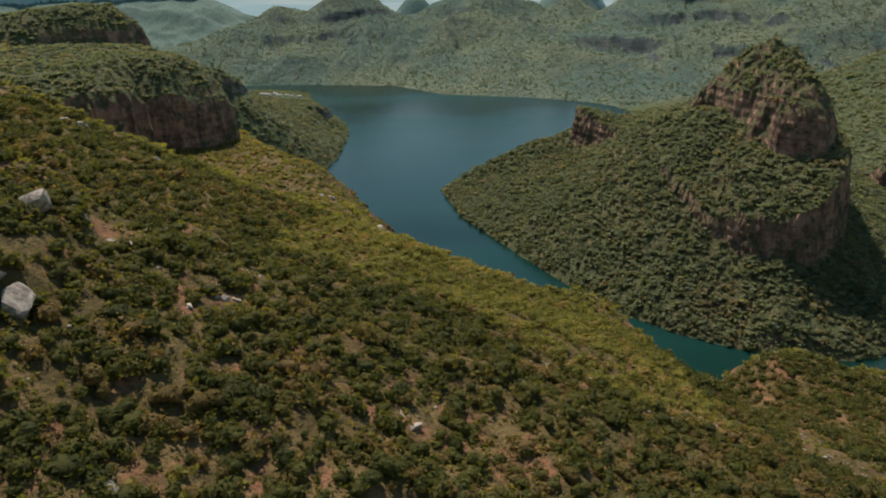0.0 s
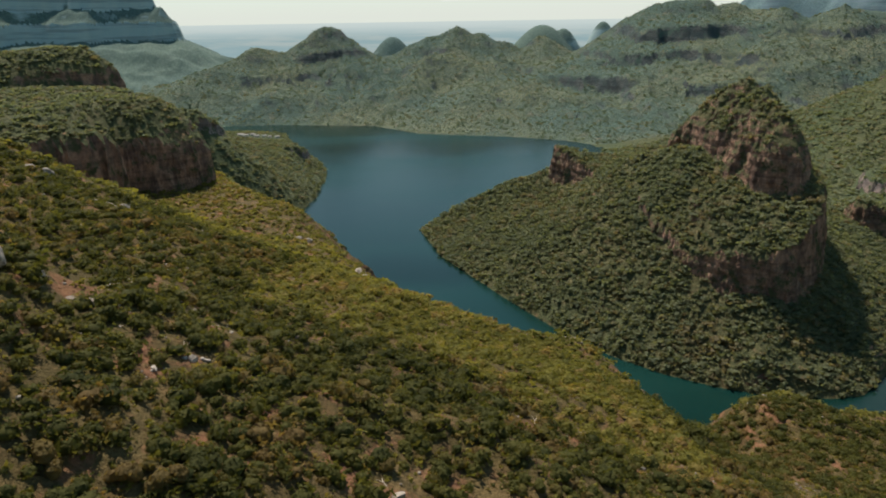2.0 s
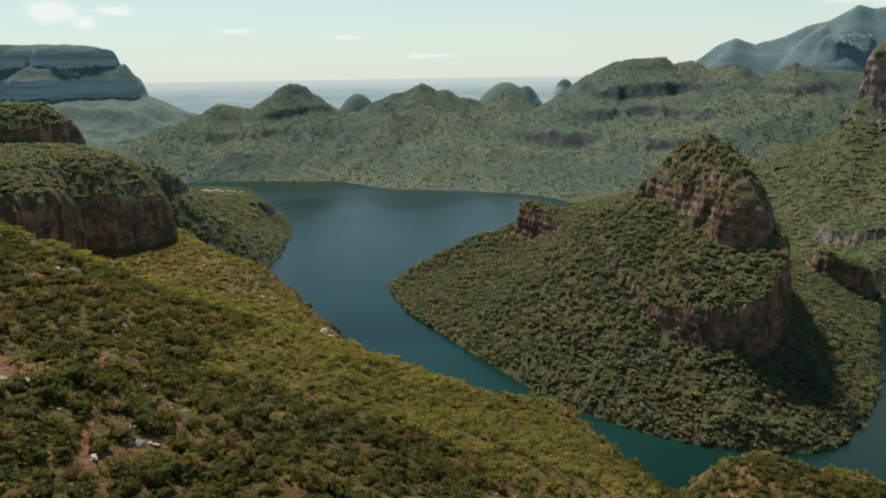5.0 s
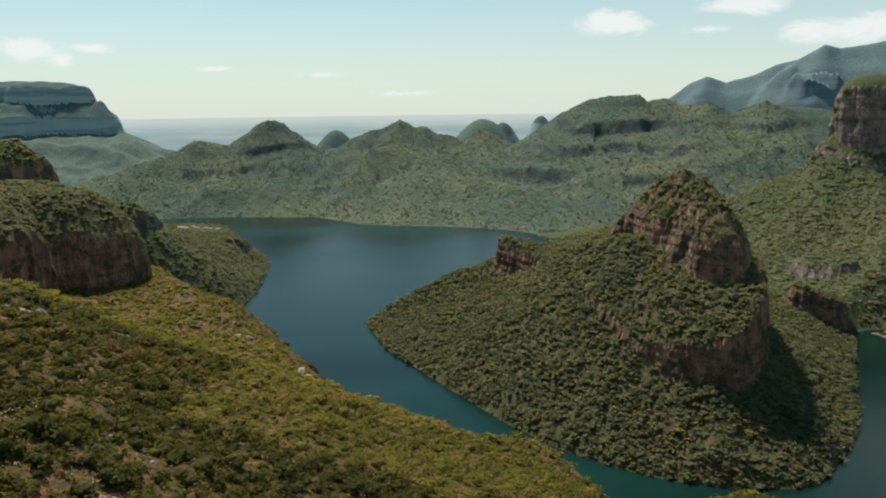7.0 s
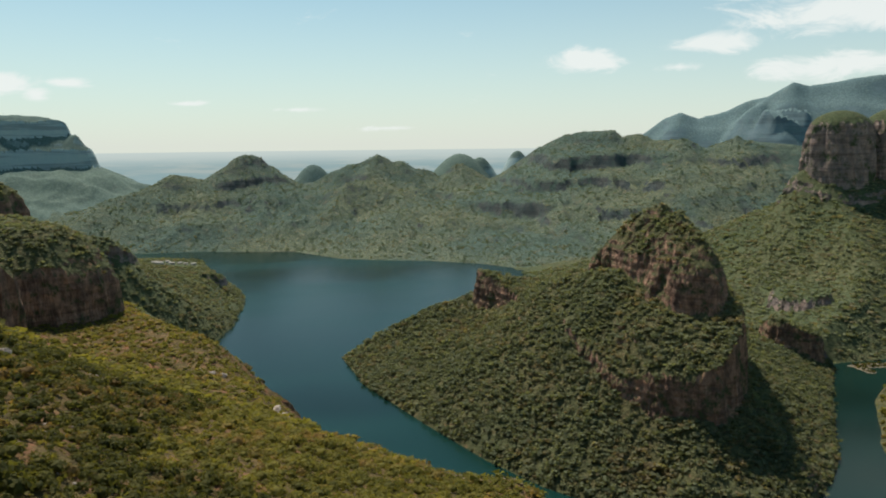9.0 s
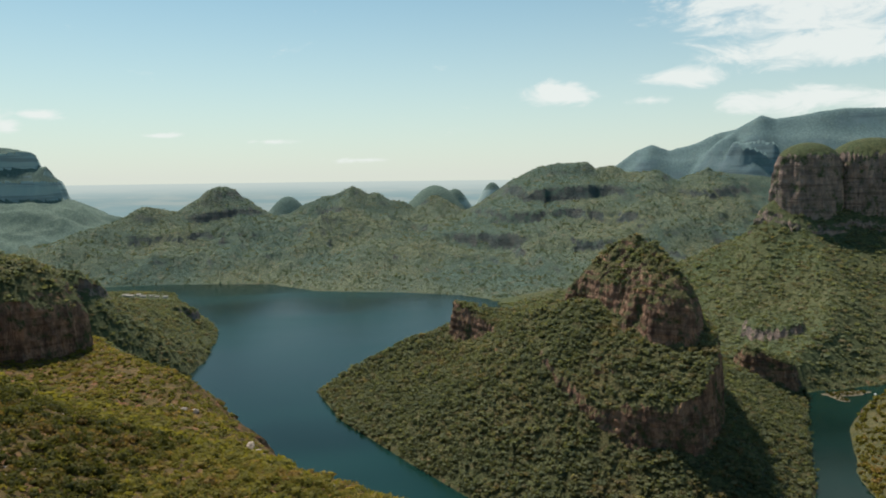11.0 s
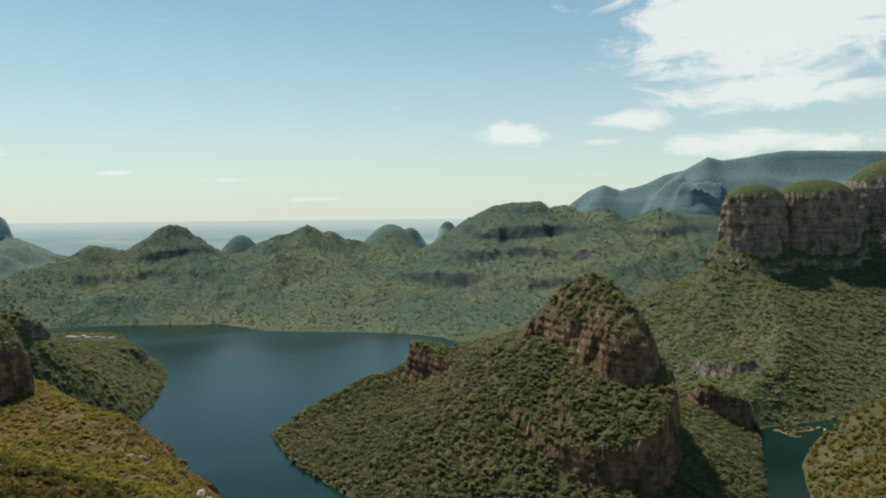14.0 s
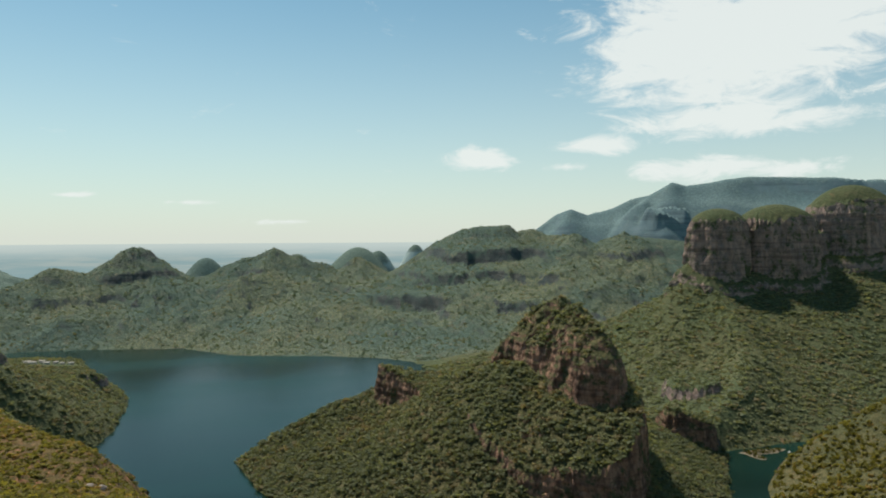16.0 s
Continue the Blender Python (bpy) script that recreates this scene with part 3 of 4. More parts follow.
PEAK_LINE = [(1500, 4520, 260), (1787, 4400, 482), (1929, 4380, 587), (1987, 4300, 619), (2081, 4260, 583), (2221, 4200, 623), (2307, 4150, 672), (2411, 4100, 698), (2501, 4000, 769), (2576, 3970, 740), (2758, 3850, 775), (2892, 3800, 789), (3201, 3600, 778), (3414, 3500, 760), (3700, 3200, 740)]
PEAK_SPUR = [(2411, 4100, 690), (2291, 4000, 640), (2290, 3900, 560), (2330, 3790, 510)]
PEAK_RING = [(1300, 4500), (1500, 4150), (2000, 3800), (2600, 3300), (3300, 2700), (3900, 2900), (3400, 3600), (2700, 4150), (2000, 4500), (1500, 4700)]


def peak_height(x, y):
    z = massif(x, y, PEAK_RING, [PEAK_LINE, PEAK_SPUR], 0.95, 120.0, 70.0) + 8.0 * fbm(x, y, 240.0, 4, 101, True) - 2.0
    return z + cliff(x, y, [(2246, 3880), (2262, 3800), (2420, 3730), (2470, 3800), (2340, 3930)], 62.0, 14.0, 18.0, 80.0, 103)


HUMPS = [((-172, 4800), 128, 328, 0), ((752, 4800), 185, 386, 0), ((880, 4795), 110, 362, 0), ((1112, 4745), 100, 402, 0)]


def hump_height(x, y):
    z = np.full(x.shape, 60.0)
    for (cx, cy), r, top, _ in HUMPS:
        a = np.hypot(x - cx, y - cy) / r
        z = np.maximum(z, 60 + (top - 60) * np.exp(-0.5 * a * a))
    return z + 4.0 * fbm(x, y, 140.0, 3, 111)


# stony red clearings
CLEARINGS = [(-66, 205, 5), (-72, 191, 4), (-68, 230, 6), (-9, 175, 5), (-4, 192, 4), (62, 300, 6), (-104, 222, 10), (-92, 250, 6), (120, 330, 5), (30, 240, 4), (-40, 300, 5)]


def bare_soil(x, y):
    """How bare the near slope is: 1 in the stony red clearings, 0 in the bush."""
    bare = np.zeros(x.shape)
    for cx, cy, r in CLEARINGS:
        bare = np.maximum(bare, 1 - step(np.hypot(x - cx, (y - cy) * 0.7), 0.3 * r, 1.15 * r))
    return bare


# name, bounds, grid spacing, height, material, label
FORMS = [
    ("near_hillside", (-702, -420, 798, 1302), 5.0, near_height, LAND_NEAR, "steep bushy hillside with red soil and pale rocks"),
    ("peninsula_hill", (-60, 760, 1080, 1960), 4.0, peninsula_height, LAND, "wooded peninsula hill with two tiers of red cliffs"),
    ("plateau_hill", (-1500, 480, -120, 2120), 6.0, west_height, LAND, "green plateau edged by red rock cliffs"),
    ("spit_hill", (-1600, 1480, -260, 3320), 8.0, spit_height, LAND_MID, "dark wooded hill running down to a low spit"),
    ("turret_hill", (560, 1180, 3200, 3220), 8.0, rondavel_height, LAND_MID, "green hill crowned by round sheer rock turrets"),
    ("east_bank_hill", (680, -200, 2300, 1360), 8.0, east_height, LAND, "yellow-green bushy hill beside the river inlet"),
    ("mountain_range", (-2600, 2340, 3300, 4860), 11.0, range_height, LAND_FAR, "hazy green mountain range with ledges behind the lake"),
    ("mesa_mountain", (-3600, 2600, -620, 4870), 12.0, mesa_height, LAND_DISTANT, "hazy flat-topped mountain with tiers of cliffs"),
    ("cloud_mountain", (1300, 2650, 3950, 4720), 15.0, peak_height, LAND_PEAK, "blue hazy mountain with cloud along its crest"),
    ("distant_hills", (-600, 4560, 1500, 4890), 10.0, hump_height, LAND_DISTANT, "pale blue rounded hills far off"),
]
for form in FORMS:
    sheet(*form, worn=bare_soil if form[0] == "near_hillside" else None)


def flat(name, ring, mat, label, category):
    bm = bmesh.new()
    bm.faces.new([bm.verts.new(p) for p in ring])
    me = bpy.data.meshes.new(name)
    bm.to_mesh(me)
    bm.free()
    me.materials.append(mat)
    return tagged(new(name, me), label, category, kind="structure")


circle = [(4990 * math.cos(a), 4990 * math.sin(a), -9.0) for a in np.linspace(0, 2 * math.pi, 96, endpoint=False)]
flat("ground", circle, LAND_FAR, "ground under hills and lake", "ground")
flat("water", [(-1700, 500, 0), (1700, 300, 0), (1700, 3500, 0), (-1700, 3500, 0)], WATER, "dark teal calm reservoir lake in the canyon", "lake")


def backdrop():
    """The plain beyond the mountains, a self-glowing band along the horizon with painted haze."""
    m, n, shader = material("glowing_far_plain")
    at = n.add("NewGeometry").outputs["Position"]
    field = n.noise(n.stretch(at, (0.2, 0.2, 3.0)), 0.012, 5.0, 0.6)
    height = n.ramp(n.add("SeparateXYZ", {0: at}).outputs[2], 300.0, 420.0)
    # Haze is painted as a paling towards the top edge.
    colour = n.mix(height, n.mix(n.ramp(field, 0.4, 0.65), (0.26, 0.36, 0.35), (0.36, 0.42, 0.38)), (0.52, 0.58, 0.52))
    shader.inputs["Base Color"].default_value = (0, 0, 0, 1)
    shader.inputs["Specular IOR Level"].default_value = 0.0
    # The band emits its colour instead of being lit.
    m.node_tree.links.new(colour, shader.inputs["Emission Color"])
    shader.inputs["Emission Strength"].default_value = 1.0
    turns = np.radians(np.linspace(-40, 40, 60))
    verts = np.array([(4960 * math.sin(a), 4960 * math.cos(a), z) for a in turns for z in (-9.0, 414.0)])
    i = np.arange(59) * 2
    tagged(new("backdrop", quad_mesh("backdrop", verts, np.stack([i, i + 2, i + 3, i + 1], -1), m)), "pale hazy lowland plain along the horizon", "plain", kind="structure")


backdrop()

# ---- bush and woodland ----


def ball(cuts):
    """Corners and triangles of a ball, 20 faces cut in four once for each cut."""
    bm = bmesh.new()
    bmesh.ops.create_icosphere(bm, subdivisions=1 + cuts, radius=1.0)
    v = np.array([p.co[:] for p in bm.verts])
    f = np.array([[p.index for p in q.verts] for q in bm.faces])
    bm.free()
    return v, f


def leaf_cloud(seed, leaves, size, flat_top=0.75, lobes=5, heart=1.0, cuts=0):
    """A crown: a lumpy heart of several lobes with a scatter of leaf clumps over it. Returns corners and triangles."""
    rng = np.random.default_rng(seed)
    middle = np.concatenate([rng.normal(0, 0.36, (lobes, 2)), rng.uniform(0.2, 0.62, (lobes, 1))], 1)
    radius = rng.uniform(0.42, 0.68, lobes)
    core, tris = ball(cuts)
    c = middle - (0, 0, 0.3)
    b = core @ c.T
    under = b * b - (c * c).sum(1) + radius ** 2
    reach = np.where(under > 0, b + np.sqrt(np.clip(under, 0, None)), 0.3).max(1)
    core = core * np.clip(reach, 0.35, 1.3)[:, None] * heart * rng.uniform(0.86, 1.08, (len(core), 1)) * (1, 1, flat_top) + (0, 0, 0.3)
    which = rng.integers(0, lobes, leaves)
    way = rng.normal(0, 1, (leaves, 3))
    way[:, 2] = np.abs(way[:, 2]) * 1.1 - 0.35
    way /= np.linalg.norm(way, axis=1, keepdims=True)
    at = middle[which] + way * radius[which, None] * (1, 1, flat_top)
    lean = way + rng.normal(0, 0.35, (leaves, 3))
    lean /= np.linalg.norm(lean, axis=1, keepdims=True)
    side = np.cross(lean, rng.normal(0, 1, (leaves, 3)))
    side /= np.linalg.norm(side, axis=1, keepdims=True)
    other = np.cross(lean, side)
    s = rng.uniform(0.6, 1.35, (leaves, 1)) * size
    corner = np.stack([at + s * side, at + s * (-0.5 * side + 0.87 * other), at + s * (-0.5 * side - 0.87 * other)], 1)
    if not heart:
        return corner.reshape(-1, 3), np.arange(leaves * 3).reshape(-1, 3)
    verts = np.concatenate([core, corner.reshape(-1, 3)])
    return verts, np.concatenate([tris, np.arange(leaves * 3).reshape(-1, 3) + len(core)])


def slope_of(height, x, y):
    return np.hypot(height(x + 3, y) - height(x - 3, y), height(x, y + 3) - height(x, y - 3)) / 6.0


def spots(rng, bounds, count, height, steepest=1.1, low=0.8, bare=None):
    """Random places on a landform, none on cliffs, in the water or in bare patches."""
    x = rng.uniform(bounds[0], bounds[2], count)
    y = rng.uniform(bounds[1], bounds[3], count)
    z = height(x, y)
    keep = (z > low) & (slope_of(height, x, y) < steepest * rng.uniform(0.55, 1.35, count))
    if bare is not None:
        keep &= bare(x, y)
    return x[keep], y[keep], z[keep]


def thicket(name, label, places, sizes, crowns, mat, rng, category="bushes", tall_by=1.0):
    """Many crowns joined into one mesh."""
    x, y, z = places
    size = rng.uniform(sizes[0], sizes[1], len(x)) * rng.choice((0.4, 0.55, 0.7, 0.85, 1.0, 1.0, 1.2, 1.5), len(x))
    tone = np.clip(0.5 + 0.42 * fbm(x, y, 90.0, 4, 201) + rng.normal(0, 0.24, len(x)), 0, 1)
    turn = rng.uniform(0, 2 * math.pi, len(x))
    kind = rng.integers(0, len(crowns), len(x))
    all_v, all_f, all_t, base = [], [], [], 0
    for k, (v, f) in enumerate(crowns):
        pick = np.nonzero(kind == k)[0]
        c, s = np.cos(turn[pick])[:, None], np.sin(turn[pick])[:, None]
        tall = size[pick] * rng.uniform(0.8, 1.25, len(pick)) * tall_by
        out = np.stack([x[pick, None] + size[pick, None] * (c * v[:, 0] - s * v[:, 1]), y[pick, None] + size[pick, None] * (s * v[:, 0] + c * v[:, 1]), z[pick, None] + tall[:, None] * v[:, 2]], -1)
        all_v.append(out.reshape(-1, 3))
        all_f.append((f[None] + (base + np.arange(len(pick)) * len(v))[:, None, None]).reshape(-1, 3))
        all_t.append(np.repeat(tone[pick], len(v)))
        base += len(pick) * len(v)
    me = quad_mesh(name, np.concatenate(all_v), np.concatenate(all_f), mat, np.concatenate(all_t), True)
    return tagged(new(name, me), label, category, kind="stuff")


FINE = [leaf_cloud(300 + i, 84, 0.175, 0.85, 7, 0.78) for i in range(8)]
MID = [leaf_cloud(330 + i, 22, 0.38, 0.85, 5, 0.7) for i in range(8)]
COARSE = [leaf_cloud(360 + i, 17, 0.42, 0.8, 5, 0.7) for i in range(6)]
TINY = [leaf_cloud(390 + i, 10, 0.5, 0.75, 4, 0) for i in range(6)]


def near_open(x, y):
    """Scrub on the bench, thinner along stony, grassy strips."""
    open_ground = fbm(x, y, 75.0, 4, 211) + 0.35 * fbm(x, y, 22.0, 3, 213)
    bushy = (inside(x, y, BRINK) > -70) & (open_ground < 0.58)
    for cx, cy, r in CLEARINGS:
        bushy &= np.hypot(x - cx, (y - cy) * 0.7) > r * (1 + 0.5 * fbm(x, y, 6.0, 2, 217))
    return bushy


rng = np.random.default_rng(7)
near = spots(rng, (-215, 100, 320, 430), 13000, near_height, 1.7, 3.0, near_open)
singles = np.nonzero((near[1] < 236) & (near[1] > 118) & (np.abs(near[0] - 5) < 120))[0][:260]
rest = np.setdiff1d(np.arange(len(near[0])), singles)
# Bushes in the bright part of the bench take the sunlit leaf colour.
pale = (near[1][rest] + 0.2 * near[0][rest] + 45.0 * fbm(near[0][rest], near[1][rest], 60.0, 3, 219) > 268) & (near[0][rest] > -70) & (near[0][rest] < 112)
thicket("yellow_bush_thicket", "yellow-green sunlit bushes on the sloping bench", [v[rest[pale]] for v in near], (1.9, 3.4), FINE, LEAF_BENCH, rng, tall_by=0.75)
rest = rest[~pale]
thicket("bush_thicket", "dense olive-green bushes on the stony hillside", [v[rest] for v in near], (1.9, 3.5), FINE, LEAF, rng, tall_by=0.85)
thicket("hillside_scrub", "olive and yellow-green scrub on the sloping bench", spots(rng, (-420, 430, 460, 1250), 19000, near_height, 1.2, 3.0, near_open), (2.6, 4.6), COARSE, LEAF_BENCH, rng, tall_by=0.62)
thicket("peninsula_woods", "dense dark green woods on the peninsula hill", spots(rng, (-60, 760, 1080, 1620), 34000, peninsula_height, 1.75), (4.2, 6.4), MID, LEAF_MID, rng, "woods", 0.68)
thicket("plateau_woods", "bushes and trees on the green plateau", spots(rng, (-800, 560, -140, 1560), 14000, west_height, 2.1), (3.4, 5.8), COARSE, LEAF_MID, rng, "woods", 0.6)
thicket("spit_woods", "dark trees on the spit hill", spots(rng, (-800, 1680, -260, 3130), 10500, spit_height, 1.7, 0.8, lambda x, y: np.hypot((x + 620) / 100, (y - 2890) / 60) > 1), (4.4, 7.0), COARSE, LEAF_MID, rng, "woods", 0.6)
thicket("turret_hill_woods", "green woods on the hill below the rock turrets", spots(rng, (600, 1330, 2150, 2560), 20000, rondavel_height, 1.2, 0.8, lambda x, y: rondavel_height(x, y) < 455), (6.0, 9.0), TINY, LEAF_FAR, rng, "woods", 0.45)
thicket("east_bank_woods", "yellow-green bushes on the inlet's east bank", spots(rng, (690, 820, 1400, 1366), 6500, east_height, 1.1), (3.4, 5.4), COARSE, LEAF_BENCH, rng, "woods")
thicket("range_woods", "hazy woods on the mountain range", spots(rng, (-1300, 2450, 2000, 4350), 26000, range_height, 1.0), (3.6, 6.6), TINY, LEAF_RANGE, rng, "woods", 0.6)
thicket("low_scrub", "low dry grass tufts and small shrubs between bushes", spots(rng, (-220, 90, 300, 440), 15000, near_height, 1.3, 3.0), (0.6, 1.4), TINY, LEAF_BENCH, rng, "scrub", 0.8)


def part(name, verts, faces, mat, parent, label="", tone=None, smooth=False):
    ob = new(name, quad_mesh(name, np.asarray(verts, float), np.asarray(faces), mat, tone, smooth))
    ob.parent = parent
    return tagged(ob, label) if label else ob


def tube(line, radii, sides=6):
    """Corners and quads of a tapering tube along a line of places."""
    line = np.asarray(line, float)
    turns = np.linspace(0, 2 * math.pi, sides, endpoint=False)
    verts = np.concatenate([p + r * np.stack([np.cos(turns), np.sin(turns), 0 * turns], -1) for p, r in zip(line, radii)])
    faces = [(k * sides + i, k * sides + (i + 1) % sides, (k + 1) * sides + (i + 1) % sides, (k + 1) * sides + i) for k in range(len(line) - 1) for i in range(sides)]
    return verts, faces


def bush(seed, tone):
    """One bush: a forked trunk and a crown of leaf clumps, one metre in half width."""
    r = np.random.default_rng(seed)
    top = new("bush")
    v, f = leaf_cloud(seed, 190, 0.125, 0.9, 7, 0.95, 2)
    v[:, 2] += 0.12
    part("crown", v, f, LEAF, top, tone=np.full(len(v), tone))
    v, f = tube([(0, 0, -0.25), (0.02, 0.01, 0.15), (r.uniform(-0.1, 0.1), r.uniform(-0.1, 0.1), 0.5)], (0.07, 0.055, 0.03))
    part("trunk", v, f, BARK, top)
    return top


KINDS = [("small olive-green bush on the stony slope", 0.35), ("dark green rounded bush on the slope", 0.08), ("yellow-green leafy bush on the slope", 0.8), ("dry brownish bush among green scrub", 1.0), ("mid-green spreading bush on the hillside", 0.55)]
protos = [tagged(bush(500 + i, tone), label, "bush", "bushes on the near slope") for i, (label, tone) in enumerate(KINDS)]
weights = rng.choice(5, len(singles), p=(0.3, 0.25, 0.2, 0.08, 0.17))
first = set()
for j, k in zip(singles, weights):
    size = rng.uniform(1.7, 3.3)
    m = Matrix.LocRotScale((near[0][j], near[1][j], near[2][j]), Euler((0, 0, rng.uniform(0, 6.28))), (size, size, size * rng.uniform(0.85, 1.2)))
    if k not in first:
        first.add(k)
        protos[k].matrix_world = m
    else:
        twin = copy_thing(protos[k], Matrix())
        twin.matrix_basis = m

# ---- rocks ----


def stone(seed, sharp=0.5, cuts=14):
    """A split, weathered boulder: a ball cut by random planes. Corners and triangles."""
    r = np.random.default_rng(seed)
    bm = bmesh.new()
    bmesh.ops.create_icosphere(bm, subdivisions=3, radius=1.0)
    v = np.array([p.co[:] for p in bm.verts])
    f = np.array([[p.index for p in q.verts] for q in bm.faces])
    bm.free()
    for _ in range(cuts):
        way = r.normal(0, 1, 3)
        way /= np.linalg.norm(way)
        reach = v @ way - r.uniform(0.45, 0.85)
        v = v - np.clip(reach, 0, None)[:, None] * way * 0.95
    crack = fbm(v[:, 0] * 3 + v[:, 2], v[:, 1] * 3 - v[:, 2], 1.0, 4, seed)
    return v * (1 + 0.07 * crack[:, None]), f


def boulder(seed, place, size, turn, label, sink=0.3):
    v, f = stone(seed)
    x, y = place
    ob = new("boulder", quad_mesh("boulder", v, f, BOULDER, smooth=False))
    ob.matrix_world = Matrix.LocRotScale((x, y, float(near_height(np.array([x]), np.array([y]))[0]) + size[2] * (1 - sink) * 0.7), Euler((0.15, -0.2, turn)), size)
    return tagged(ob, label, "boulder", "boulders on the hillside")


boulder(601, (-116, 204), (9.5, 5.5, 4.6), -0.5, "large pale split boulder on the bushy slope")
for i, (x, y, s) in enumerate([(-101, 161, 6.0), (-107, 161, 4.0), (-107, 211, 3.2), (-101, 214, 2.6), (-113, 213, 2.8), (-96, 216, 2.2), (-152, 370, 5.0), (-148, 376, 3.6), (-158, 366, 3.0), (-195, 383, 5.5), (-189, 390, 4.0), (-9, 175, 1.7),
                               (-67, 123, 2.4), (-66, 205, 1.6), (-63, 207, 1.2), (-72, 192, 1.3), (94, 463, 3.2), (99, 460, 2.4), (89, 465, 2.6), (132, 442, 2.6), (136, 440, 2.0), (208, 432, 3.0), (214, 436, 2.2), (200, 428, 2.0), (-59, 671, 6.0), (-64, 684, 5.0), (-52, 660, 4.5),
                               (-153, 820, 5.0), (-140, 812, 4.0), (-127, 804, 4.5)]):
    boulder(610 + i, (x, y), (s * rng.uniform(0.9, 1.4), s * rng.uniform(0.7, 1.0), s * rng.uniform(0.5, 0.85)), rng.uniform(0, 6), "weathered grey-brown boulder half buried in the slope")

# loose stones in the bare strips
x, y, z = spots(rng, (-200, 100, 300, 480), 9000, near_height, 1.3, 3.0, lambda x, y: ~near_open(x, y) | (fbm(x, y, 30.0, 3, 215) > 0.35))
pebble = []
for i in range(4):
    v, f = ball(0)
    pebble.append((v * rng.uniform(0.6, 1.1, (12, 1)) * (1, 1, 0.8), f))
thicket("loose_stones", "scattered pale stones on bare red soil", (x, y, z), (0.25, 0.8), pebble, BOULDER, rng, "stones")

# dead wood lying in the scrub
DEAD = plain_material("dead_wood", (0.34, 0.28, 0.21), (0.5, 0.43, 0.33), 2.0)
for x, y, reach, turn in ((-100, 232, 5.0, 0.4), (-94, 240, 4.0, 1.9), (-88, 236, 4.5, 2.7), (-70, 208, 3.0, 0.9), (-12, 178, 2.6, 2.2), (36, 243, 3.0, 1.2)):
    z = float(near_height(np.array([x]), np.array([y]))[0])
    log = new("dead_branch")
    v, f = tube([(0, 0, 0.1), (reach * 0.4, 0.3, 0.7), (reach, -0.2, 1.1)], (0.2, 0.15, 0.06))
    part("limb", v, f, DEAD, log)
    v, f = tube([(reach * 0.4, 0.3, 0.7), (reach * 0.6, 1.1, 1.3), (reach * 0.75, 1.8, 1.7)], (0.11, 0.08, 0.03))
    part("twig", v, f, DEAD, log)
    log.matrix_world = Matrix.LocRotScale((x, y, z), Euler((0, 0, turn)), None)
    tagged(log, "bleached dead branch lying in the scrub", "dead branch", "dead branches on the slope")

# ---- by the water ----


def box(lo, hi):
    v = np.array([(x, y, z) for z in (lo[2], hi[2]) for y in (lo[1], hi[1]) for x in (lo[0], hi[0])], float)
    return v, np.array([(0, 2, 3, 1), (4, 5, 7, 6), (0, 1, 5, 4), (2, 6, 7, 3), (0, 4, 6, 2), (1, 3, 7, 5)])


ROOF = plain_material("roof_sheet", (0.26, 0.23, 0.19), (0.42, 0.39, 0.33), 0.4)
CRAFT = plain_material("boat_paint", (0.62, 0.62, 0.58), (0.8, 0.8, 0.76), 1.5, 0.4)


def house(place, size, turn):
    w, d, h = size
    top = new("lodge_house")
    part("wall", *box((-w / 2, -d / 2, -2.0), (w / 2, d / 2, h)), CONCRETE, top)
    eave = np.array([(-w / 2 - 0.6, -d / 2 - 0.6, h), (w / 2 + 0.6, -d / 2 - 0.6, h), (w / 2 + 0.6, d / 2 + 0.6, h), (-w / 2 - 0.6, d / 2 + 0.6, h), (-w / 2 - 0.6, 0, h + 0.3 * d), (w / 2 + 0.6, 0, h + 0.3 * d)])
    part("roof", np.concatenate([eave, eave[:4] - (0, 0, 0.3)]), [(0, 1, 5, 4), (2, 3, 4, 5), (6, 9, 8, 7)], ROOF, top)
    part("gable", eave, [(1, 2, 5), (3, 0, 4)], CONCRETE, top)
    part("door", *box((-0.6, -d / 2 - 0.1, 0.0), (0.6, -d / 2 - 0.003, 2.1)), BARK, top)
    x, y = place
    top.matrix_world = Matrix.LocRotScale((x, y, float(spit_height(np.array([x]), np.array([y]))[0])), Euler((0, 0, turn)), None)
    return tagged(top, "small pale lodge house on the lake spit", "house", "houses on the spit")


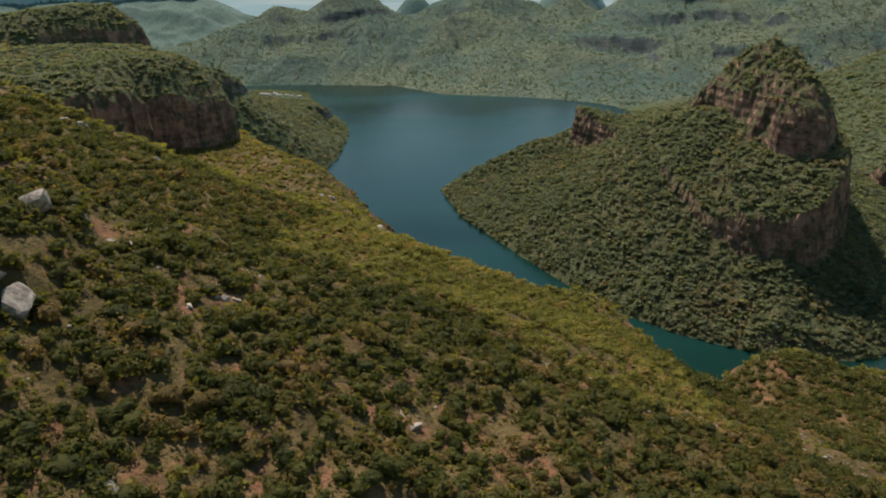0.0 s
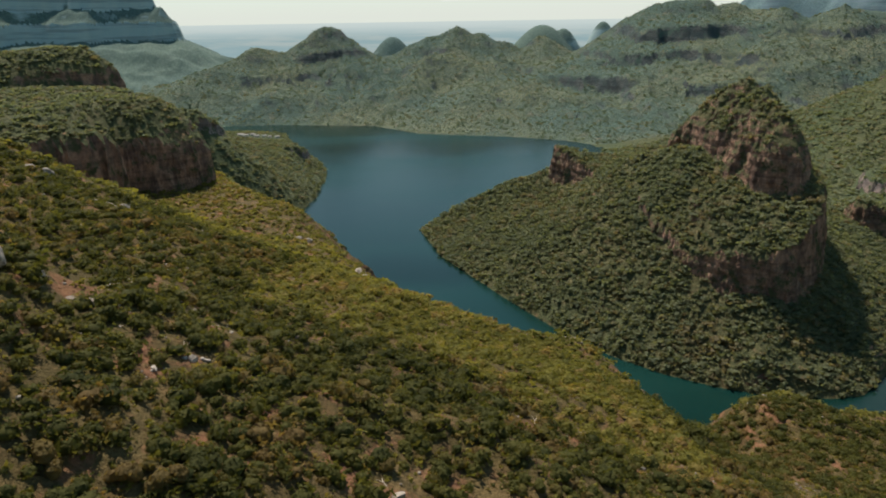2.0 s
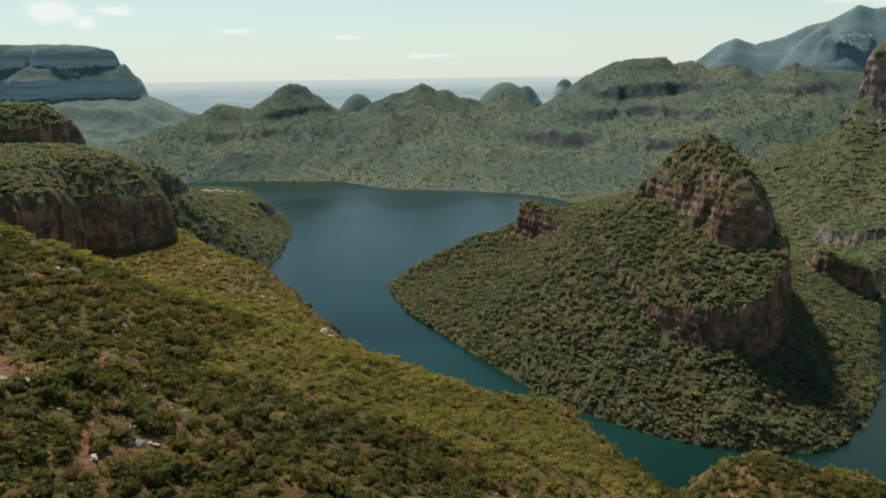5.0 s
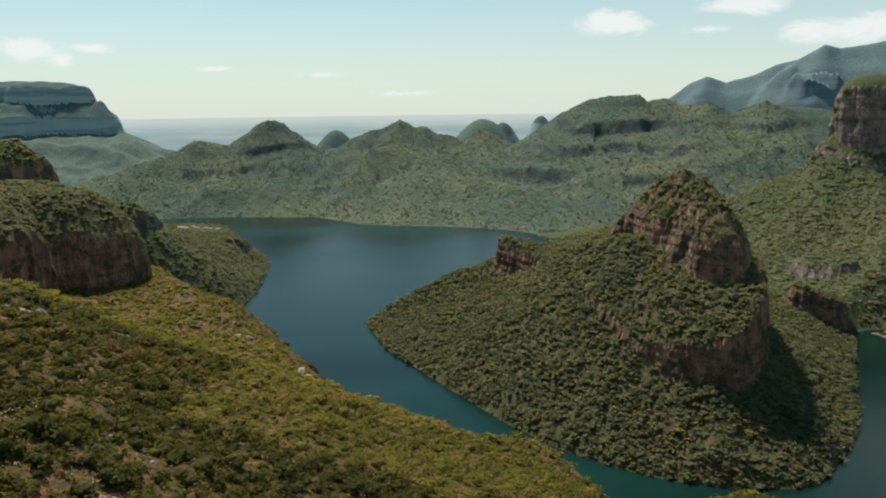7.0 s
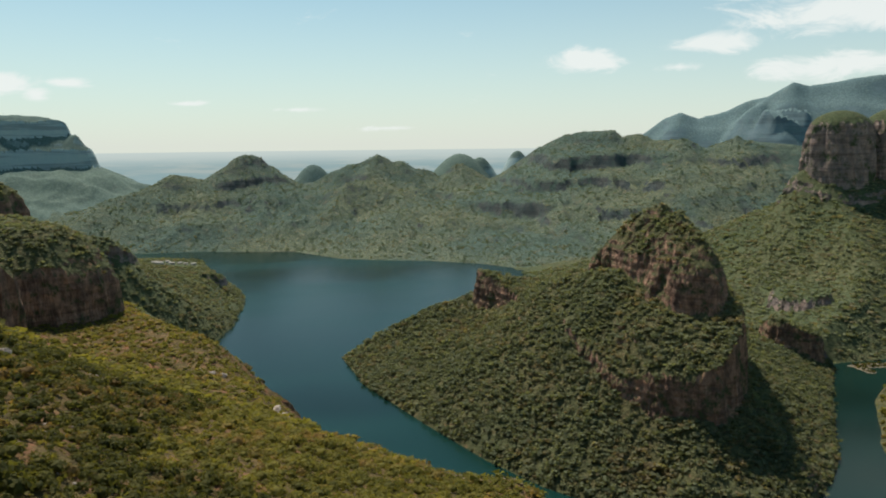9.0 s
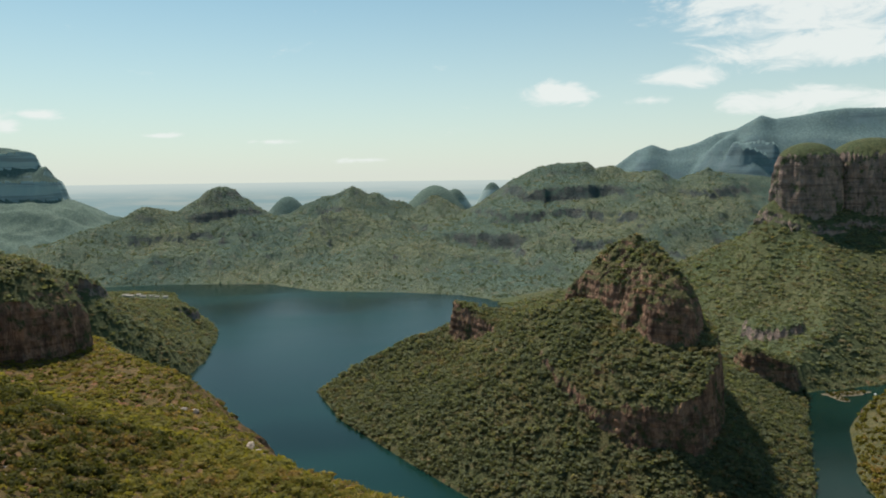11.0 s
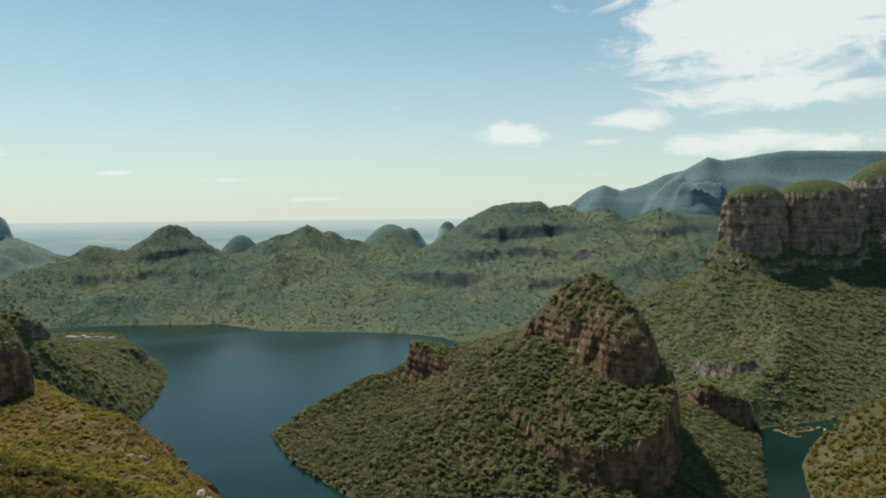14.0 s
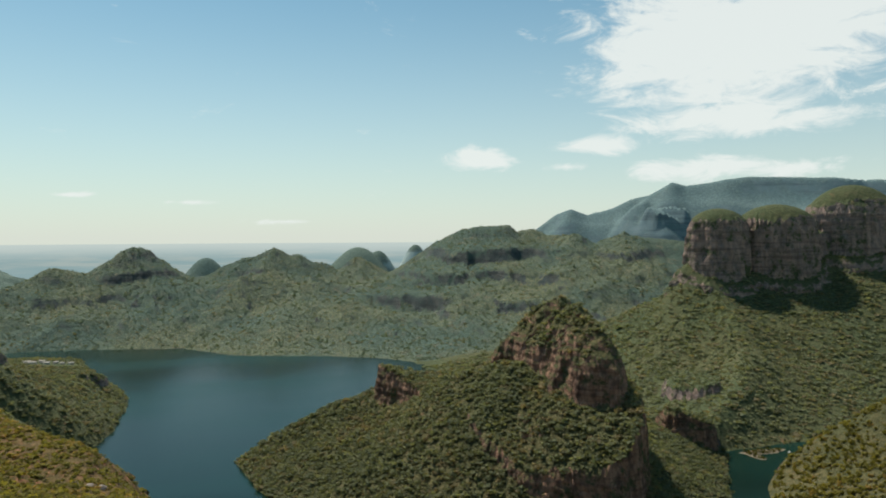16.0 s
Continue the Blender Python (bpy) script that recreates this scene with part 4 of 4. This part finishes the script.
for x, y, w, d, h, a in ((-690, 2890, 22, 12, 6, 0.2), (-668, 2868, 26, 12, 7, -0.1), (-646, 2905, 18, 11, 6, -0.3), (-628, 2880, 20, 11, 6, 0.1), (-604, 2900, 16, 10, 5, 0.5), (-580, 2885, 14, 9, 5, 0.0), (-556, 2905, 18, 10, 6, 0.3)):
    house((x, y), (w, d, h), a)



def bar_height(x, y):
    a = np.hypot((x - 1046) / 62, (y - 1372) / 17) + 0.35 * fbm(x, y, 24.0, 3, 131)
    b = np.hypot((x - 1008) / 14, (y - 1352) / 30) + 0.35 * fbm(x, y, 18.0, 3, 133)
    return 3.2 * (1 - np.minimum(a, b)) - 0.2


SAND = plain_material("river_sand", (0.10, 0.085, 0.05), (0.17, 0.14, 0.085), 0.2)
sheet("sandbar", (960, 1300, 1130, 1400), 3.0, bar_height, SAND, "low sandy bar with scrub at the inlet's head", -1.0, False, "sandbar")
thicket("sandbar_scrub", "green scrub on the sandbar", spots(rng, (970, 1310, 1125, 1398), 900, bar_height, 2.0, 0.6), (1.6, 3.0), COARSE, LEAF, rng)


def boat(place, turn):
    top = new("boat")
    ring = [(-4.5, -1.1), (2.5, -1.2), (5.0, 0.0), (2.5, 1.2), (-4.5, 1.1)]
    verts = [(x * 0.9, y * 0.75, -0.3) for x, y in ring] + [(x, y, 0.9) for x, y in ring]
    part("hull", verts, [(i, (i + 1) % 5, 5 + (i + 1) % 5, 5 + i) for i in range(5)], CRAFT, top)
    part("deck", [(x, y, 0.75) for x, y in ring], [(0, 1, 2, 3, 4)], CRAFT, top)
    part("canopy", *box((-3.4, -1.1, 2.5), (1.8, 1.1, 2.7)), CRAFT, top, "white canopy")
    for x in (-3.2, 1.6):
        for y in (-1.0, 1.0):
            part("post", *box((x - 0.05, y - 0.05, 0.75), (x + 0.05, y + 0.05, 2.5)), CRAFT, top)
    top.matrix_world = Matrix.LocRotScale((*place, 0.05), Euler((0, 0, turn)), None)
    return tagged(top, "small white boat moored by the sandbar", "boat")


boat((1092, 1352), 0.3)
